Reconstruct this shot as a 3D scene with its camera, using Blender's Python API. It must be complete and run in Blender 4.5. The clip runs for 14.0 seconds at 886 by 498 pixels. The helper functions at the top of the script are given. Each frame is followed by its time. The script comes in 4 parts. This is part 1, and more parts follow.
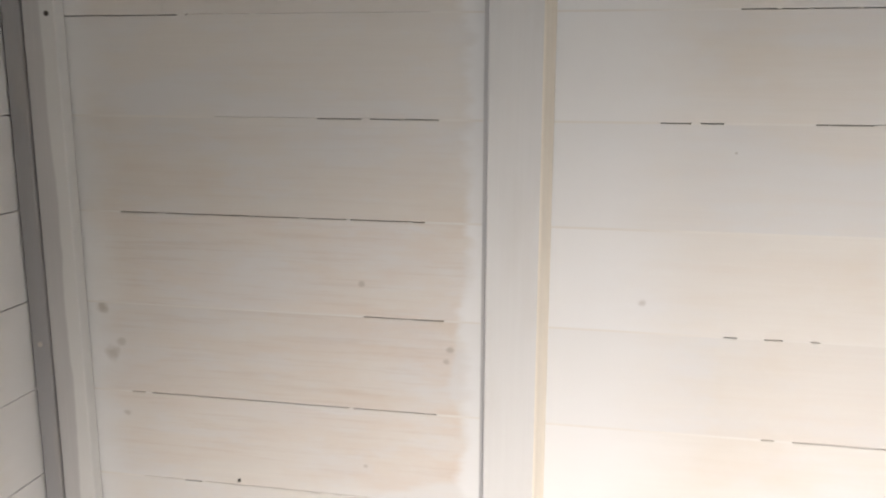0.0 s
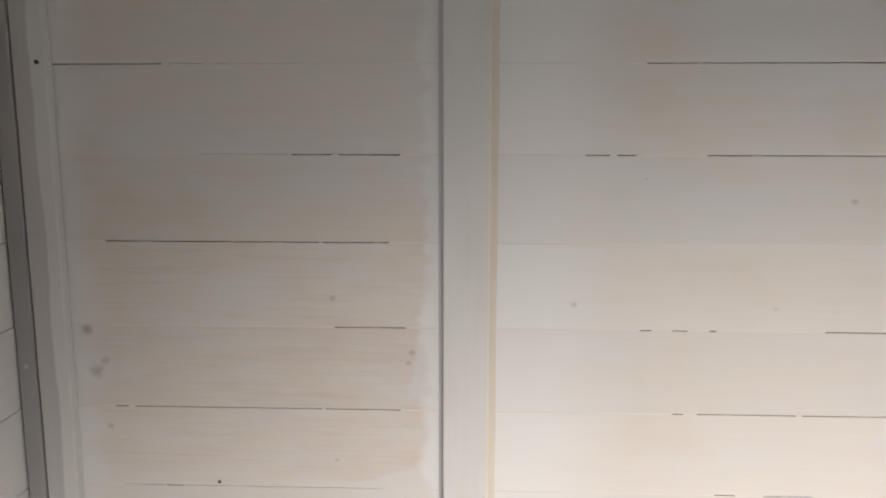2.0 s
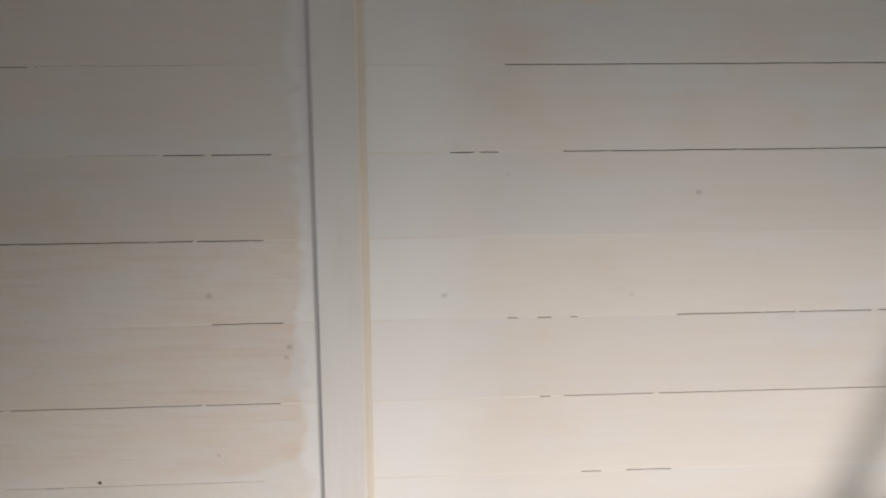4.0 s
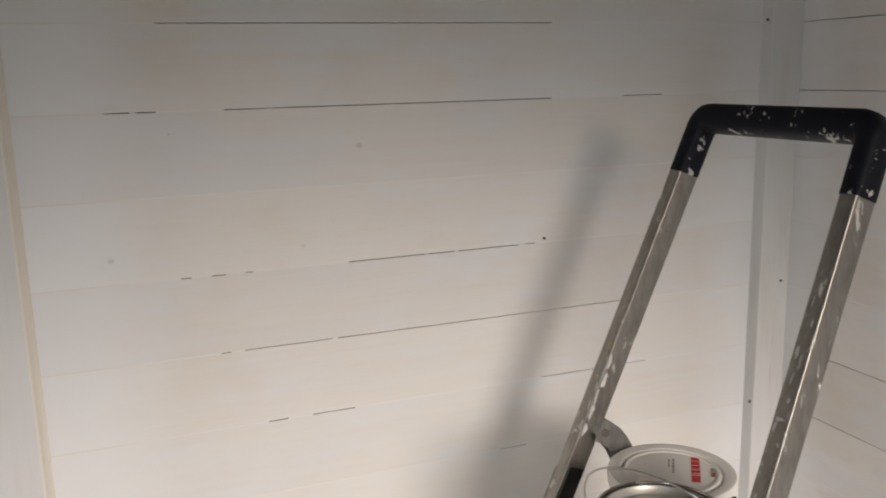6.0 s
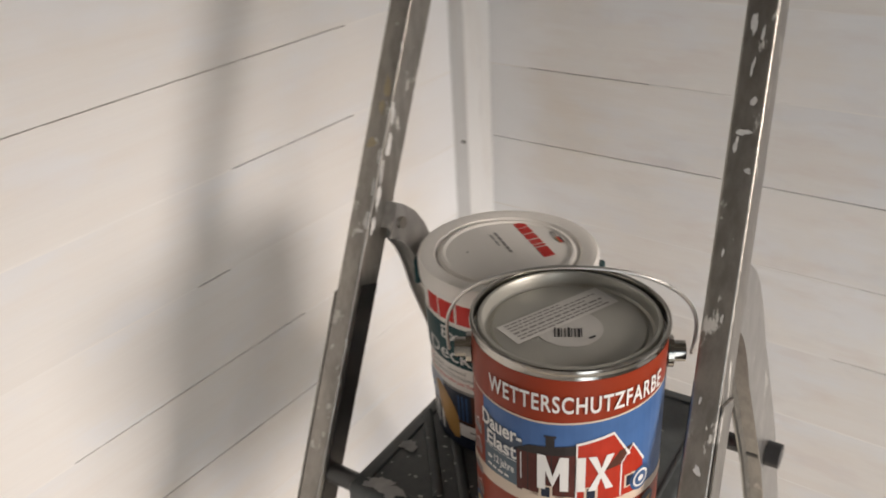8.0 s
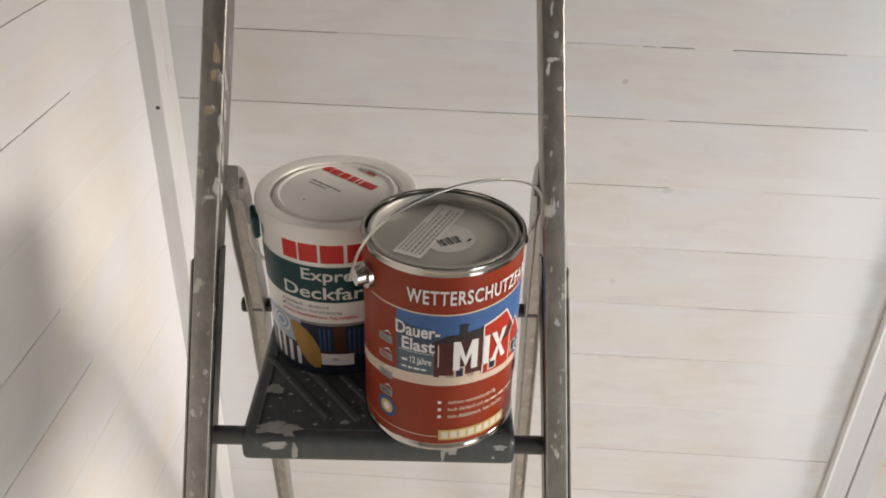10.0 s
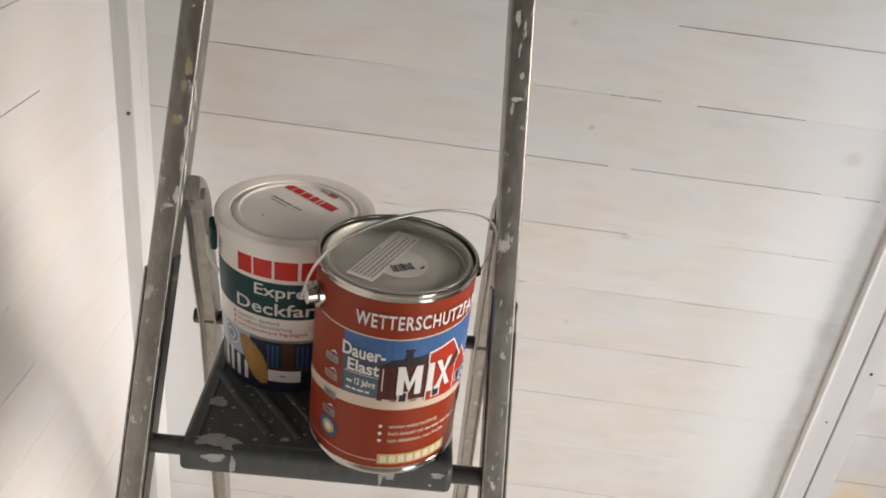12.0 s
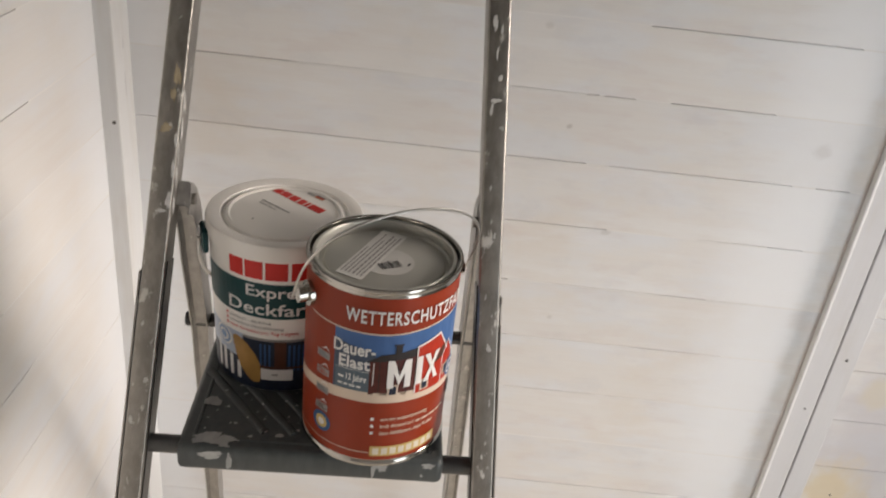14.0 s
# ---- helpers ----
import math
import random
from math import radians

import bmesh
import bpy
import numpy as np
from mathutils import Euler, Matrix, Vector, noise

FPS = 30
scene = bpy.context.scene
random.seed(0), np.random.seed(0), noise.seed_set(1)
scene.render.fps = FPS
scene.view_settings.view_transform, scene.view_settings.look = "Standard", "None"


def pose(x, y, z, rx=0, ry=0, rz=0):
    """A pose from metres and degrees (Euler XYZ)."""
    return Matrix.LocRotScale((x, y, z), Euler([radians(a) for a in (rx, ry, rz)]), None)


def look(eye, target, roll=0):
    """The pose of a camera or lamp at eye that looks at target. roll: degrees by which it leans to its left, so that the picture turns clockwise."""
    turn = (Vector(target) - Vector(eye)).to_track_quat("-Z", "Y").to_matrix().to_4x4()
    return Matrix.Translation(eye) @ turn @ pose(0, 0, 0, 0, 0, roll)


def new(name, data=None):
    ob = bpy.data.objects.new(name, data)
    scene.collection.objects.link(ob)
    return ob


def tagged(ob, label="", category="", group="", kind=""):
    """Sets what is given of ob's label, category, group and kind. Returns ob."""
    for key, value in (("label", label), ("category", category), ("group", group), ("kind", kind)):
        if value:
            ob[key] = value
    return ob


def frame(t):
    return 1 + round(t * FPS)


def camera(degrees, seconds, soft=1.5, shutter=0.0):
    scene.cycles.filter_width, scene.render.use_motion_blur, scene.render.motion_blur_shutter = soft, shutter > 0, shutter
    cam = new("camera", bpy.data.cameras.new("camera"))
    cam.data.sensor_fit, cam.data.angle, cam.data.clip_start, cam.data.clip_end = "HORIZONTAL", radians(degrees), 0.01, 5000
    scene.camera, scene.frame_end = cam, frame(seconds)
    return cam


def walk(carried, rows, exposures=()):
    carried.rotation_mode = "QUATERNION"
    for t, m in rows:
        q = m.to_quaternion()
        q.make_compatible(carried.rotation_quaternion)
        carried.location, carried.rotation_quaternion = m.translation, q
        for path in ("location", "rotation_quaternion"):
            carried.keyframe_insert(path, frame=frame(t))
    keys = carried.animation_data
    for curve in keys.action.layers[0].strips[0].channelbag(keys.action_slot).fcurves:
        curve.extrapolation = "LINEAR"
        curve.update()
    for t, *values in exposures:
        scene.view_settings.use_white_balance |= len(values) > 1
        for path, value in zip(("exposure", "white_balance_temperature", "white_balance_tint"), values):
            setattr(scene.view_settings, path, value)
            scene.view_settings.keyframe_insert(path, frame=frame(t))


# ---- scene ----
cam = camera(54.6, 14.0, soft=1.8, shutter=0.5)
PATH = [
    (0, (-1.253, -0.994, 1.633), (-1.624, 0.931, 1.237), 0.2),
    (0.5, (-1.33, -1.089, 1.627), (-1.588, 0.855, 1.235), 0.2),
    (1, (-1.346, -1.131, 1.63), (-1.554, 0.824, 1.261), 0.0),
    (1.5, (-1.344, -1.152, 1.637), (-1.497, 0.81, 1.281), 0.0),
    (2, (-1.341, -1.173, 1.658), (-1.425, 0.796, 1.312), 0.0),
    (4.5, (-1.273, -1.246, 1.645), (-0.987, 0.706, 1.312), -0.9),
    (5, (-1.262, -1.281, 1.622), (-0.708, 0.606, 1.26), -1.0),
    (5.5, (-1.209, -1.31, 1.624), (-0.587, 0.551, 1.236), -1.1),
    (6, (-1.195, -1.29, 1.628), (-0.493, 0.539, 1.225), -1.3),
    (6.5, (-1.19, -1.279, 1.615), (-0.387, 0.492, 1.148), -1.9),
    (7, (-1.145, -1.141, 1.542), (-0.16, 0.485, 0.921), -4.2),
    (7.2, (-1.152, -1.088, 1.492), (-0.081, 0.44, 0.772), -3.9),
    (7.5, (-1.133, -0.952, 1.46), (0.075, 0.416, 0.641), -3.8),
    (8, (-1.134, -0.771, 1.47), (0.279, 0.298, 0.544), -3.3),
    (8.5, (-1.212, -0.625, 1.471), (0.421, -0.055, 0.467), -3.9),
    (8.7, (-1.252, -0.571, 1.479), (0.425, -0.186, 0.459), -4.2),
    (10.8, (-1.33, -0.529, 1.514), (0.386, -0.523, 0.486), 3.7),
    (11, (-1.329, -0.532, 1.51), (0.393, -0.545, 0.493), 4.6),
    (11.5, (-1.341, -0.54, 1.528), (0.396, -0.548, 0.536), 6.5),
    (12, (-1.339, -0.544, 1.517), (0.409, -0.546, 0.546), 7.6),
    (12.5, (-1.348, -0.553, 1.516), (0.382, -0.557, 0.513), 7.9),
    (13, (-1.358, -0.542, 1.532), (0.354, -0.534, 0.498), 7.7),
    (13.5, (-1.362, -0.543, 1.525), (0.357, -0.541, 0.502), 6.9),
    (14, (-1.368, -0.542, 1.527), (0.385, -0.583, 0.565), 6.8),
]
EXPOSURE = [(0, 0.5), (0.5, 0.1), (1, 0.02), (1.5, 0.08), (2, 0.04), (4.5, -0.2), (5, -0.62), (5.5, -0.3), (6, -0.33), (6.5, -0.26), (7, -0.28), (7.5, -0.33), (8, -0.16), (8.5, -0.16), (11, 0.06), (12, 0.06), (12.5, -0.08), (13, -0.04), (14, -0.08)]
walk(cam, [(t, look(eye, target, roll)) for t, eye, target, roll in PATH], EXPOSURE)

# ---- light ----
world = bpy.data.worlds.new("world")
scene.world = world
world.use_nodes = True
wn = world.node_tree
sky = wn.nodes.new("ShaderNodeTexSky")
sky.sky_type = "NISHITA"
sky.sun_disc = False
sky.sun_elevation = radians(35)
sky.sun_rotation = radians(200)
wn.links.new(sky.outputs[0], wn.nodes["Background"].inputs[0])
wn.nodes["Background"].inputs[1].default_value = 0.08

# the shaded lamp behind the camera, shining down onto the north wall
lamp = bpy.data.lights.new("work_lamp", "SPOT")
lamp.energy = 276
lamp.color = (1.0, 0.888, 0.805)
lamp.shadow_soft_size = 0.42
lamp.spot_size = radians(62)
lamp.spot_blend = 0.46
lamp_ob = new("work_lamp", lamp)
lamp_ob.matrix_world = look((-0.63, -2.60, 1.63), (-0.84, 0.0, -0.07))

# daylight in the doorway
door_light = bpy.data.lights.new("doorway_daylight", "AREA")
door_light.shape = "RECTANGLE"
door_light.size, door_light.size_y = 0.86, 1.5
door_light.energy = 17
door_light.color = (0.91, 0.955, 1.0)
door_light_ob = new("doorway_daylight", door_light)
door_light_ob.matrix_world = look((-2.03, -2.1, 0.78), (0.0, -2.1, 0.6))


# ---- material helpers ----
def material(name):
    m = bpy.data.materials.new(name)
    m.use_nodes = True
    return m, m.node_tree, m.node_tree.nodes["Principled BSDF"]


def node(nt, kind, **inputs):
    n = nt.nodes.new(kind)
    for key, value in inputs.items():
        n.inputs[key.replace("_", " ")].default_value = value
    return n


def noise_at(nt, vec, scale, detail=4.0, rough=0.55):
    n = node(nt, "ShaderNodeTexNoise", Scale=scale, Detail=detail, Roughness=rough)
    nt.links.new(vec, n.inputs["Vector"])
    return n.outputs["Fac"]


def mapped(nt, vec, scale, loc=(0, 0, 0)):
    n = nt.nodes.new("ShaderNodeMapping")
    n.inputs["Scale"].default_value = scale
    n.inputs["Location"].default_value = loc
    nt.links.new(vec, n.inputs["Vector"])
    return n.outputs[0]


def ramp(nt, fac, lo, hi):
    """A smooth step from 0 at lo to 1 at hi."""
    n = nt.nodes.new("ShaderNodeMapRange")
    n.interpolation_type = "SMOOTHSTEP"
    n.inputs["From Min"].default_value, n.inputs["From Max"].default_value = lo, hi
    nt.links.new(fac, n.inputs["Value"])
    return n.outputs[0]


def calc(nt, op, a, b=0.0):
    n = nt.nodes.new("ShaderNodeMath")
    n.operation = op
    for i, v in enumerate((a, b)):
        if isinstance(v, (int, float)):
            n.inputs[i].default_value = v
        else:
            nt.links.new(v, n.inputs[i])
    return n.outputs[0]


def mix(nt, fac, a, b):
    n = nt.nodes.new("ShaderNodeMix")
    n.data_type = "RGBA"
    for sock, v in ((n.inputs[0], fac), (n.inputs[6], a), (n.inputs[7], b)):
        if isinstance(v, (int, float)):
            sock.default_value = v
        elif isinstance(v, tuple):
            sock.default_value = (*v, 1)
        else:
            nt.links.new(v, sock)
    return n.outputs[2]


def bump(nt, bsdf, height, strength, distance):
    n = node(nt, "ShaderNodeBump", Strength=strength, Distance=distance)
    nt.links.new(height, n.inputs["Height"])
    nt.links.new(n.outputs[0], bsdf.inputs["Normal"])


def plain(name, colour, rough=0.5, metal=0.0, vary=0.06, scale=60.0, gloss=0.5):
    """One colour with a little mottling and roughness variation."""
    m, nt, b = material(name)
    pos = nt.nodes.new("ShaderNodeNewGeometry").outputs["Position"]
    f1 = noise_at(nt, pos, scale)
    dark = tuple(c * (1 - vary * 2) for c in colour)
    light = tuple(min(1, c * (1 + vary * 2)) for c in colour)
    nt.links.new(mix(nt, f1, dark, light), b.inputs["Base Color"])
    nt.links.new(calc(nt, "ADD", calc(nt, "MULTIPLY", f1, 0.16), rough - 0.08), b.inputs["Roughness"])
    b.inputs["Metallic"].default_value = metal
    b.inputs["Specular IOR Level"].default_value = gloss
    return m


def ink(name, colour, vary=0.05, scale=60.0):
    """Satin printing ink."""
    return plain(name, colour, 0.40, 0.0, vary, scale, 0.26)


def painted_boards(name, along, patch, knots, strokes, stains_and_tints=()):
    """Thin white paint brushed along softwood boards; along is the boards' axis, 0 for x and 1 for y."""
    m, nt, b = material(name)
    pos = nt.nodes.new("ShaderNodeNewGeometry").outputs["Position"]
    rnd = nt.nodes.new("ShaderNodeObjectInfo").outputs["Random"]
    shift = nt.nodes.new("ShaderNodeCombineXYZ")
    nt.links.new(calc(nt, "MULTIPLY", rnd, 37.0), shift.inputs[0])
    nt.links.new(calc(nt, "MULTIPLY", rnd, 19.0), shift.inputs[1])
    add = nt.nodes.new("ShaderNodeVectorMath")
    nt.links.new(pos, add.inputs[0])
    nt.links.new(shift.outputs[0], add.inputs[1])
    own = add.outputs[0]
    long = (1.6, 1.6, 22)
    fine = (5, 5, 160)
    grain = noise_at(nt, mapped(nt, own, long), 2.2, 5, 0.6)
    stroke = noise_at(nt, mapped(nt, own, fine), 1.6, 4, 0.65)
    cloud = noise_at(nt, pos, 3.1, 3, 0.5)
    thin = ramp(nt, calc(nt, "ADD", calc(nt, "MULTIPLY", grain, 0.6), calc(nt, "MULTIPLY", cloud, 0.4)), 0.40, 0.80)
    if patch:
        # one coat only: the bare-looking field left of the middle batten
        sep = nt.nodes.new("ShaderNodeSeparateXYZ")
        nt.links.new(pos, sep.inputs[0])
        wob = calc(nt, "MULTIPLY", calc(nt, "SUBTRACT", noise_at(nt, pos, 5.0, 3), 0.5), 0.10)
        zz = calc(nt, "ADD", sep.outputs[2], wob)
        xx = calc(nt, "ADD", sep.outputs[0], wob)
        field = calc(nt, "MULTIPLY", ramp(nt, zz, 1.105, 1.125), calc(nt, "SUBTRACT", 1.0, calc(nt, "ADD", calc(nt, "MULTIPLY", ramp(nt, sep.outputs[2], 1.455, 1.468), 0.62), calc(nt, "MULTIPLY", ramp(nt, zz, 1.54, 1.62), 0.24))))
        field = calc(nt, "MULTIPLY", field, calc(nt, "MULTIPLY", ramp(nt, xx, -1.94, -1.86), calc(nt, "SUBTRACT", 1.0, ramp(nt, xx, -1.428, -1.414))))
        uneven = ramp(nt, calc(nt, "ADD", calc(nt, "MULTIPLY", grain, 0.45), calc(nt, "MULTIPLY", noise_at(nt, mapped(nt, pos, (1.5, 1.5, 3.2)), 6.0, 6, 0.65), 0.55)), 0.32, 0.72)
        side = calc(nt, "ADD", 0.45, calc(nt, "MULTIPLY", ramp(nt, xx, -1.75, -1.45), 0.55))
        thin = calc(nt, "MAXIMUM", calc(nt, "MULTIPLY", thin, 0.30), calc(nt, "MULTIPLY", field, calc(nt, "ADD", 0.04, calc(nt, "MULTIPLY", calc(nt, "MULTIPLY", uneven, side), 0.78))))
    else:
        thin = calc(nt, "MULTIPLY", thin, 0.30)
    white = mix(nt, stroke, (0.685, 0.672, 0.655), (0.745, 0.732, 0.715))
    cool = ramp(nt, noise_at(nt, mapped(nt, own, (1, 1, 2.4)), 4.3, 5, 0.6), 0.44, 0.64)
    warm = ramp(nt, noise_at(nt, mapped(nt, pos, (1, 1, 1.5)), 3.4, 5, 0.6), 0.50, 0.72)
    white = mix(nt, calc(nt, "MULTIPLY", cool, 0.85), white, (0.70, 0.715, 0.74))
    white = mix(nt, calc(nt, "MULTIPLY", warm, 0.36), white, (0.655, 0.585, 0.495))
    col = mix(nt, thin, white, (0.66, 0.565, 0.495))
    if patch:
        # brush marks that let the wood show in fine lines
        lines = ramp(nt, noise_at(nt, mapped(nt, own, (3.2, 3.2, 75)), 2.0, 4, 0.65), 0.50, 0.66)
        col = mix(nt, calc(nt, "MULTIPLY", calc(nt, "MULTIPLY", lines, field), 0.2), col, (0.52, 0.43, 0.375))
        pale = ramp(nt, noise_at(nt, mapped(nt, pos, (2.0, 2.0, 7.0)), 4.0, 5, 0.65), 0.50, 0.66)
        left = calc(nt, "SUBTRACT", 1.0, ramp(nt, sep.outputs[0], -1.42, -1.40))
        col = mix(nt, calc(nt, "MULTIPLY", calc(nt, "MULTIPLY", pale, left), 0.42), col, (0.70, 0.715, 0.745))
    if not patch:
        # pinkish and grey smudges drawn out along the boards
        for wide, tint, much in (((2.2, 4.5, 17), (0.60, 0.525, 0.505), 0.26), ((2.2, 6.0, 12), (0.57, 0.57, 0.59), 0.24), ((2.2, 3.5, 20), (0.77, 0.78, 0.79), 0.35)):
            smudge = ramp(nt, noise_at(nt, mapped(nt, own, wide), 1.3, 5, 0.62), 0.53, 0.68)
            col = mix(nt, calc(nt, "MULTIPLY", smudge, much), col, tint)
    # whiter fresh strokes beside the battens, with ragged ends along the boards
    sep2 = nt.nodes.new("ShaderNodeSeparateXYZ")
    nt.links.new(pos, sep2.inputs[0])
    ragged = calc(nt, "MULTIPLY", calc(nt, "SUBTRACT", noise_at(nt, mapped(nt, pos, (3, 3, 9)), 2.0, 5, 0.6), 0.5), 0.09 if along else 0.07)
    at = calc(nt, "ADD", sep2.outputs[along], ragged)
    fresh = None
    for a0, a1, a2, a3 in strokes:
        one = calc(nt, "MULTIPLY", ramp(nt, at, a0, a1), calc(nt, "SUBTRACT", 1.0, ramp(nt, at, a2, a3)))
        fresh = one if fresh is None else calc(nt, "MAXIMUM", fresh, one)
    col = mix(nt, calc(nt, "MULTIPLY", fresh, 0.82), col, (0.79, 0.81, 0.84))
    # yellow staining and one broad grey-lilac tint
    for at_a, at_z, r, tint in stains_and_tints:
        off = nt.nodes.new("ShaderNodeVectorMath")
        off.operation = "DISTANCE"
        nt.links.new(pos, off.inputs[0])
        off.inputs[1].default_value = (at_a, 0, at_z) if along == 0 else (0, at_a, at_z)
        near = calc(nt, "ADD", off.outputs["Value"], calc(nt, "MULTIPLY", calc(nt, "SUBTRACT", noise_at(nt, pos, 14.0, 4), 0.5), r * 1.2))
        col = mix(nt, calc(nt, "MULTIPLY", calc(nt, "SUBTRACT", 1.0, ramp(nt, near, r * 0.3, r)), 0.6), col, tint)
    # each board took the paint a little differently
    tone = calc(nt, "ADD", 0.965, calc(nt, "MULTIPLY", rnd, 0.05))
    shade = nt.nodes.new("ShaderNodeVectorMath")
    shade.operation = "SCALE"
    nt.links.new(col, shade.inputs[0])
    nt.links.new(tone, shade.inputs["Scale"])
    col = shade.outputs[0]
    # knots that show through
    vor = node(nt, "ShaderNodeTexVoronoi", Scale=1.0, Randomness=1.0)
    nt.links.new(mapped(nt, own, (2.3, 2.3, 6.5)), vor.inputs["Vector"])
    knot = calc(nt, "SUBTRACT", 1.0, ramp(nt, vor.outputs["Distance"], 0.02, 0.085))
    col = mix(nt, calc(nt, "MULTIPLY", knot, 0.20), col, (0.36, 0.33, 0.30))
    for kx, kz, r, dark in knots:
        far = nt.nodes.new("ShaderNodeVectorMath")
        far.operation = "DISTANCE"
        nt.links.new(mapped(nt, pos, (1, 1, 1.25)), far.inputs[0])
        far.inputs[1].default_value = (kx, 0, kz * 1.25) if along == 0 else (0, kx, kz * 1.25)
        near = calc(nt, "ADD", far.outputs["Value"], calc(nt, "MULTIPLY", calc(nt, "SUBTRACT", noise_at(nt, pos, 70.0, 2), 0.5), r))
        col = mix(nt, calc(nt, "MULTIPLY", calc(nt, "SUBTRACT", 1.0, ramp(nt, near, r * 0.25, r)), dark), col, (0.30, 0.27, 0.24))
    nt.links.new(col, b.inputs["Base Color"])
    nt.links.new(calc(nt, "ADD", 0.42, calc(nt, "MULTIPLY", stroke, 0.25)), b.inputs["Roughness"])
    bump(nt, b, calc(nt, "ADD", stroke, calc(nt, "MULTIPLY", grain, 0.6)), 0.07, 0.0012)
    return m


def painted_batten(name, colour, bare=0.12):
    """Brushed white paint running up and down a batten."""
    m, nt, b = material(name)
    pos = nt.nodes.new("ShaderNodeNewGeometry").outputs["Position"]
    stroke = noise_at(nt, mapped(nt, pos, (150, 150, 4)), 1.3, 4, 0.65)
    cloud = ramp(nt, noise_at(nt, mapped(nt, pos, (14, 14, 3)), 1.7, 4), 0.5, 0.75)
    c = mix(nt, stroke, tuple(v * 0.955 for v in colour), tuple(min(1, v * 1.03) for v in colour))
    nt.links.new(mix(nt, calc(nt, "MULTIPLY", cloud, bare), c, (0.5, 0.45, 0.38)), b.inputs["Base Color"])
    b.inputs["Roughness"].default_value = 0.5
    bump(nt, b, stroke, 0.25, 0.001)
    return m


def half_painted(name, edge):
    """A grey batten brushed white along its outer half, with a wavering border."""
    m, nt, b = material(name)
    pos = nt.nodes.new("ShaderNodeNewGeometry").outputs["Position"]
    sep = nt.nodes.new("ShaderNodeSeparateXYZ")
    nt.links.new(pos, sep.inputs[0])
    waver = calc(nt, "MULTIPLY", calc(nt, "SUBTRACT", noise_at(nt, mapped(nt, pos, (1, 1, 1)), 9.0, 4), 0.5), 0.016)
    white = ramp(nt, calc(nt, "ADD", sep.outputs[0], waver), edge - 0.002, edge + 0.002)
    stroke = noise_at(nt, mapped(nt, pos, (150, 150, 4)), 1.3, 4, 0.65)
    grey = mix(nt, stroke, (0.50, 0.505, 0.525), (0.58, 0.585, 0.60))
    nt.links.new(mix(nt, white, grey, (0.70, 0.715, 0.725)), b.inputs["Base Color"])
    b.inputs["Roughness"].default_value = 0.5
    bump(nt, b, stroke, 0.25, 0.001)
    return m


def splashed(name, base, rough, metal, paint=(0.74, 0.73, 0.70), amount=0.62, stretch=(40, 40, 14), soft=0.025, gloss=0.5):
    """A worn base with dried splashes of wall paint on it."""
    m, nt, b = material(name)
    pos = nt.nodes.new("ShaderNodeNewGeometry").outputs["Position"]
    blot = noise_at(nt, mapped(nt, pos, stretch), 1.6, 5, 0.6)
    speck = noise_at(nt, pos, 130, 2, 0.5)
    big = noise_at(nt, pos, 9, 2, 0.5)
    hit = calc(nt, "ADD", calc(nt, "MULTIPLY", blot, 0.75), calc(nt, "MULTIPLY", big, 0.25))
    mask = calc(nt, "MAXIMUM", ramp(nt, hit, amount, amount + soft), ramp(nt, speck, 0.75, 0.77))
    wear = noise_at(nt, mapped(nt, pos, (60, 60, 8)), 2.0, 5, 0.6)
    b.inputs["Specular IOR Level"].default_value = gloss
    patchy = ramp(nt, calc(nt, "ADD", calc(nt, "MULTIPLY", wear, 0.5), calc(nt, "MULTIPLY", noise_at(nt, mapped(nt, pos, (55, 55, 24)), 1.5, 5, 0.65), 0.5)), 0.36, 0.64)
    ground = mix(nt, patchy, tuple(c * 0.82 for c in base), tuple(min(1, c * 1.10) for c in base))
    nt.links.new(mix(nt, mask, ground, paint), b.inputs["Base Color"])
    nt.links.new(calc(nt, "MULTIPLY", calc(nt, "SUBTRACT", 1.0, mask), metal), b.inputs["Metallic"])
    r = calc(nt, "ADD", rough - 0.1, calc(nt, "MULTIPLY", wear, 0.2))
    nt.links.new(calc(nt, "MAXIMUM", r, calc(nt, "MULTIPLY", mask, 0.6)), b.inputs["Roughness"])
    bump(nt, b, calc(nt, "ADD", calc(nt, "MULTIPLY", mask, 0.6), calc(nt, "MULTIPLY", wear, 0.2)), 0.35, 0.001)
    return m


KNOTS_NORTH = ((-1.904, 1.331, 0.012, 0.6), (-1.893, 1.268, 0.016, 0.45), (-1.880, 1.285, 0.010, 0.35), (-1.878, 1.185, 0.008, 0.4), (-1.547, 1.380, 0.006, 0.4),
               (-1.435, 1.302, 0.007, 0.45), (-1.440, 1.286, 0.006, 0.4), (-1.545, 1.138, 0.005, 0.4), (-1.208, 1.374, 0.007, 0.35), (-1.115, 1.550, 0.003, 0.6), (-0.835, 1.520, 0.007, 0.35), (-0.93, 1.37, 0.006, 0.2))
KNOTS_EAST = ((-0.76, 1.035, 0.008, 0.4), (-0.86, 0.845, 0.012, 0.25), (-0.79, 0.655, 0.008, 0.25), (-1.19, 1.04, 0.022, 0.18), (-0.70, 1.20, 0.010, 0.2))
BOARDS_X = painted_boards("white_washed_boards_x", 0, True, KNOTS_NORTH, ((-2.0, -1.99, -1.93, -1.86), (-1.427, -1.408, -1.26, -1.12), (-0.22, -0.08, 0.2, 0.3)))
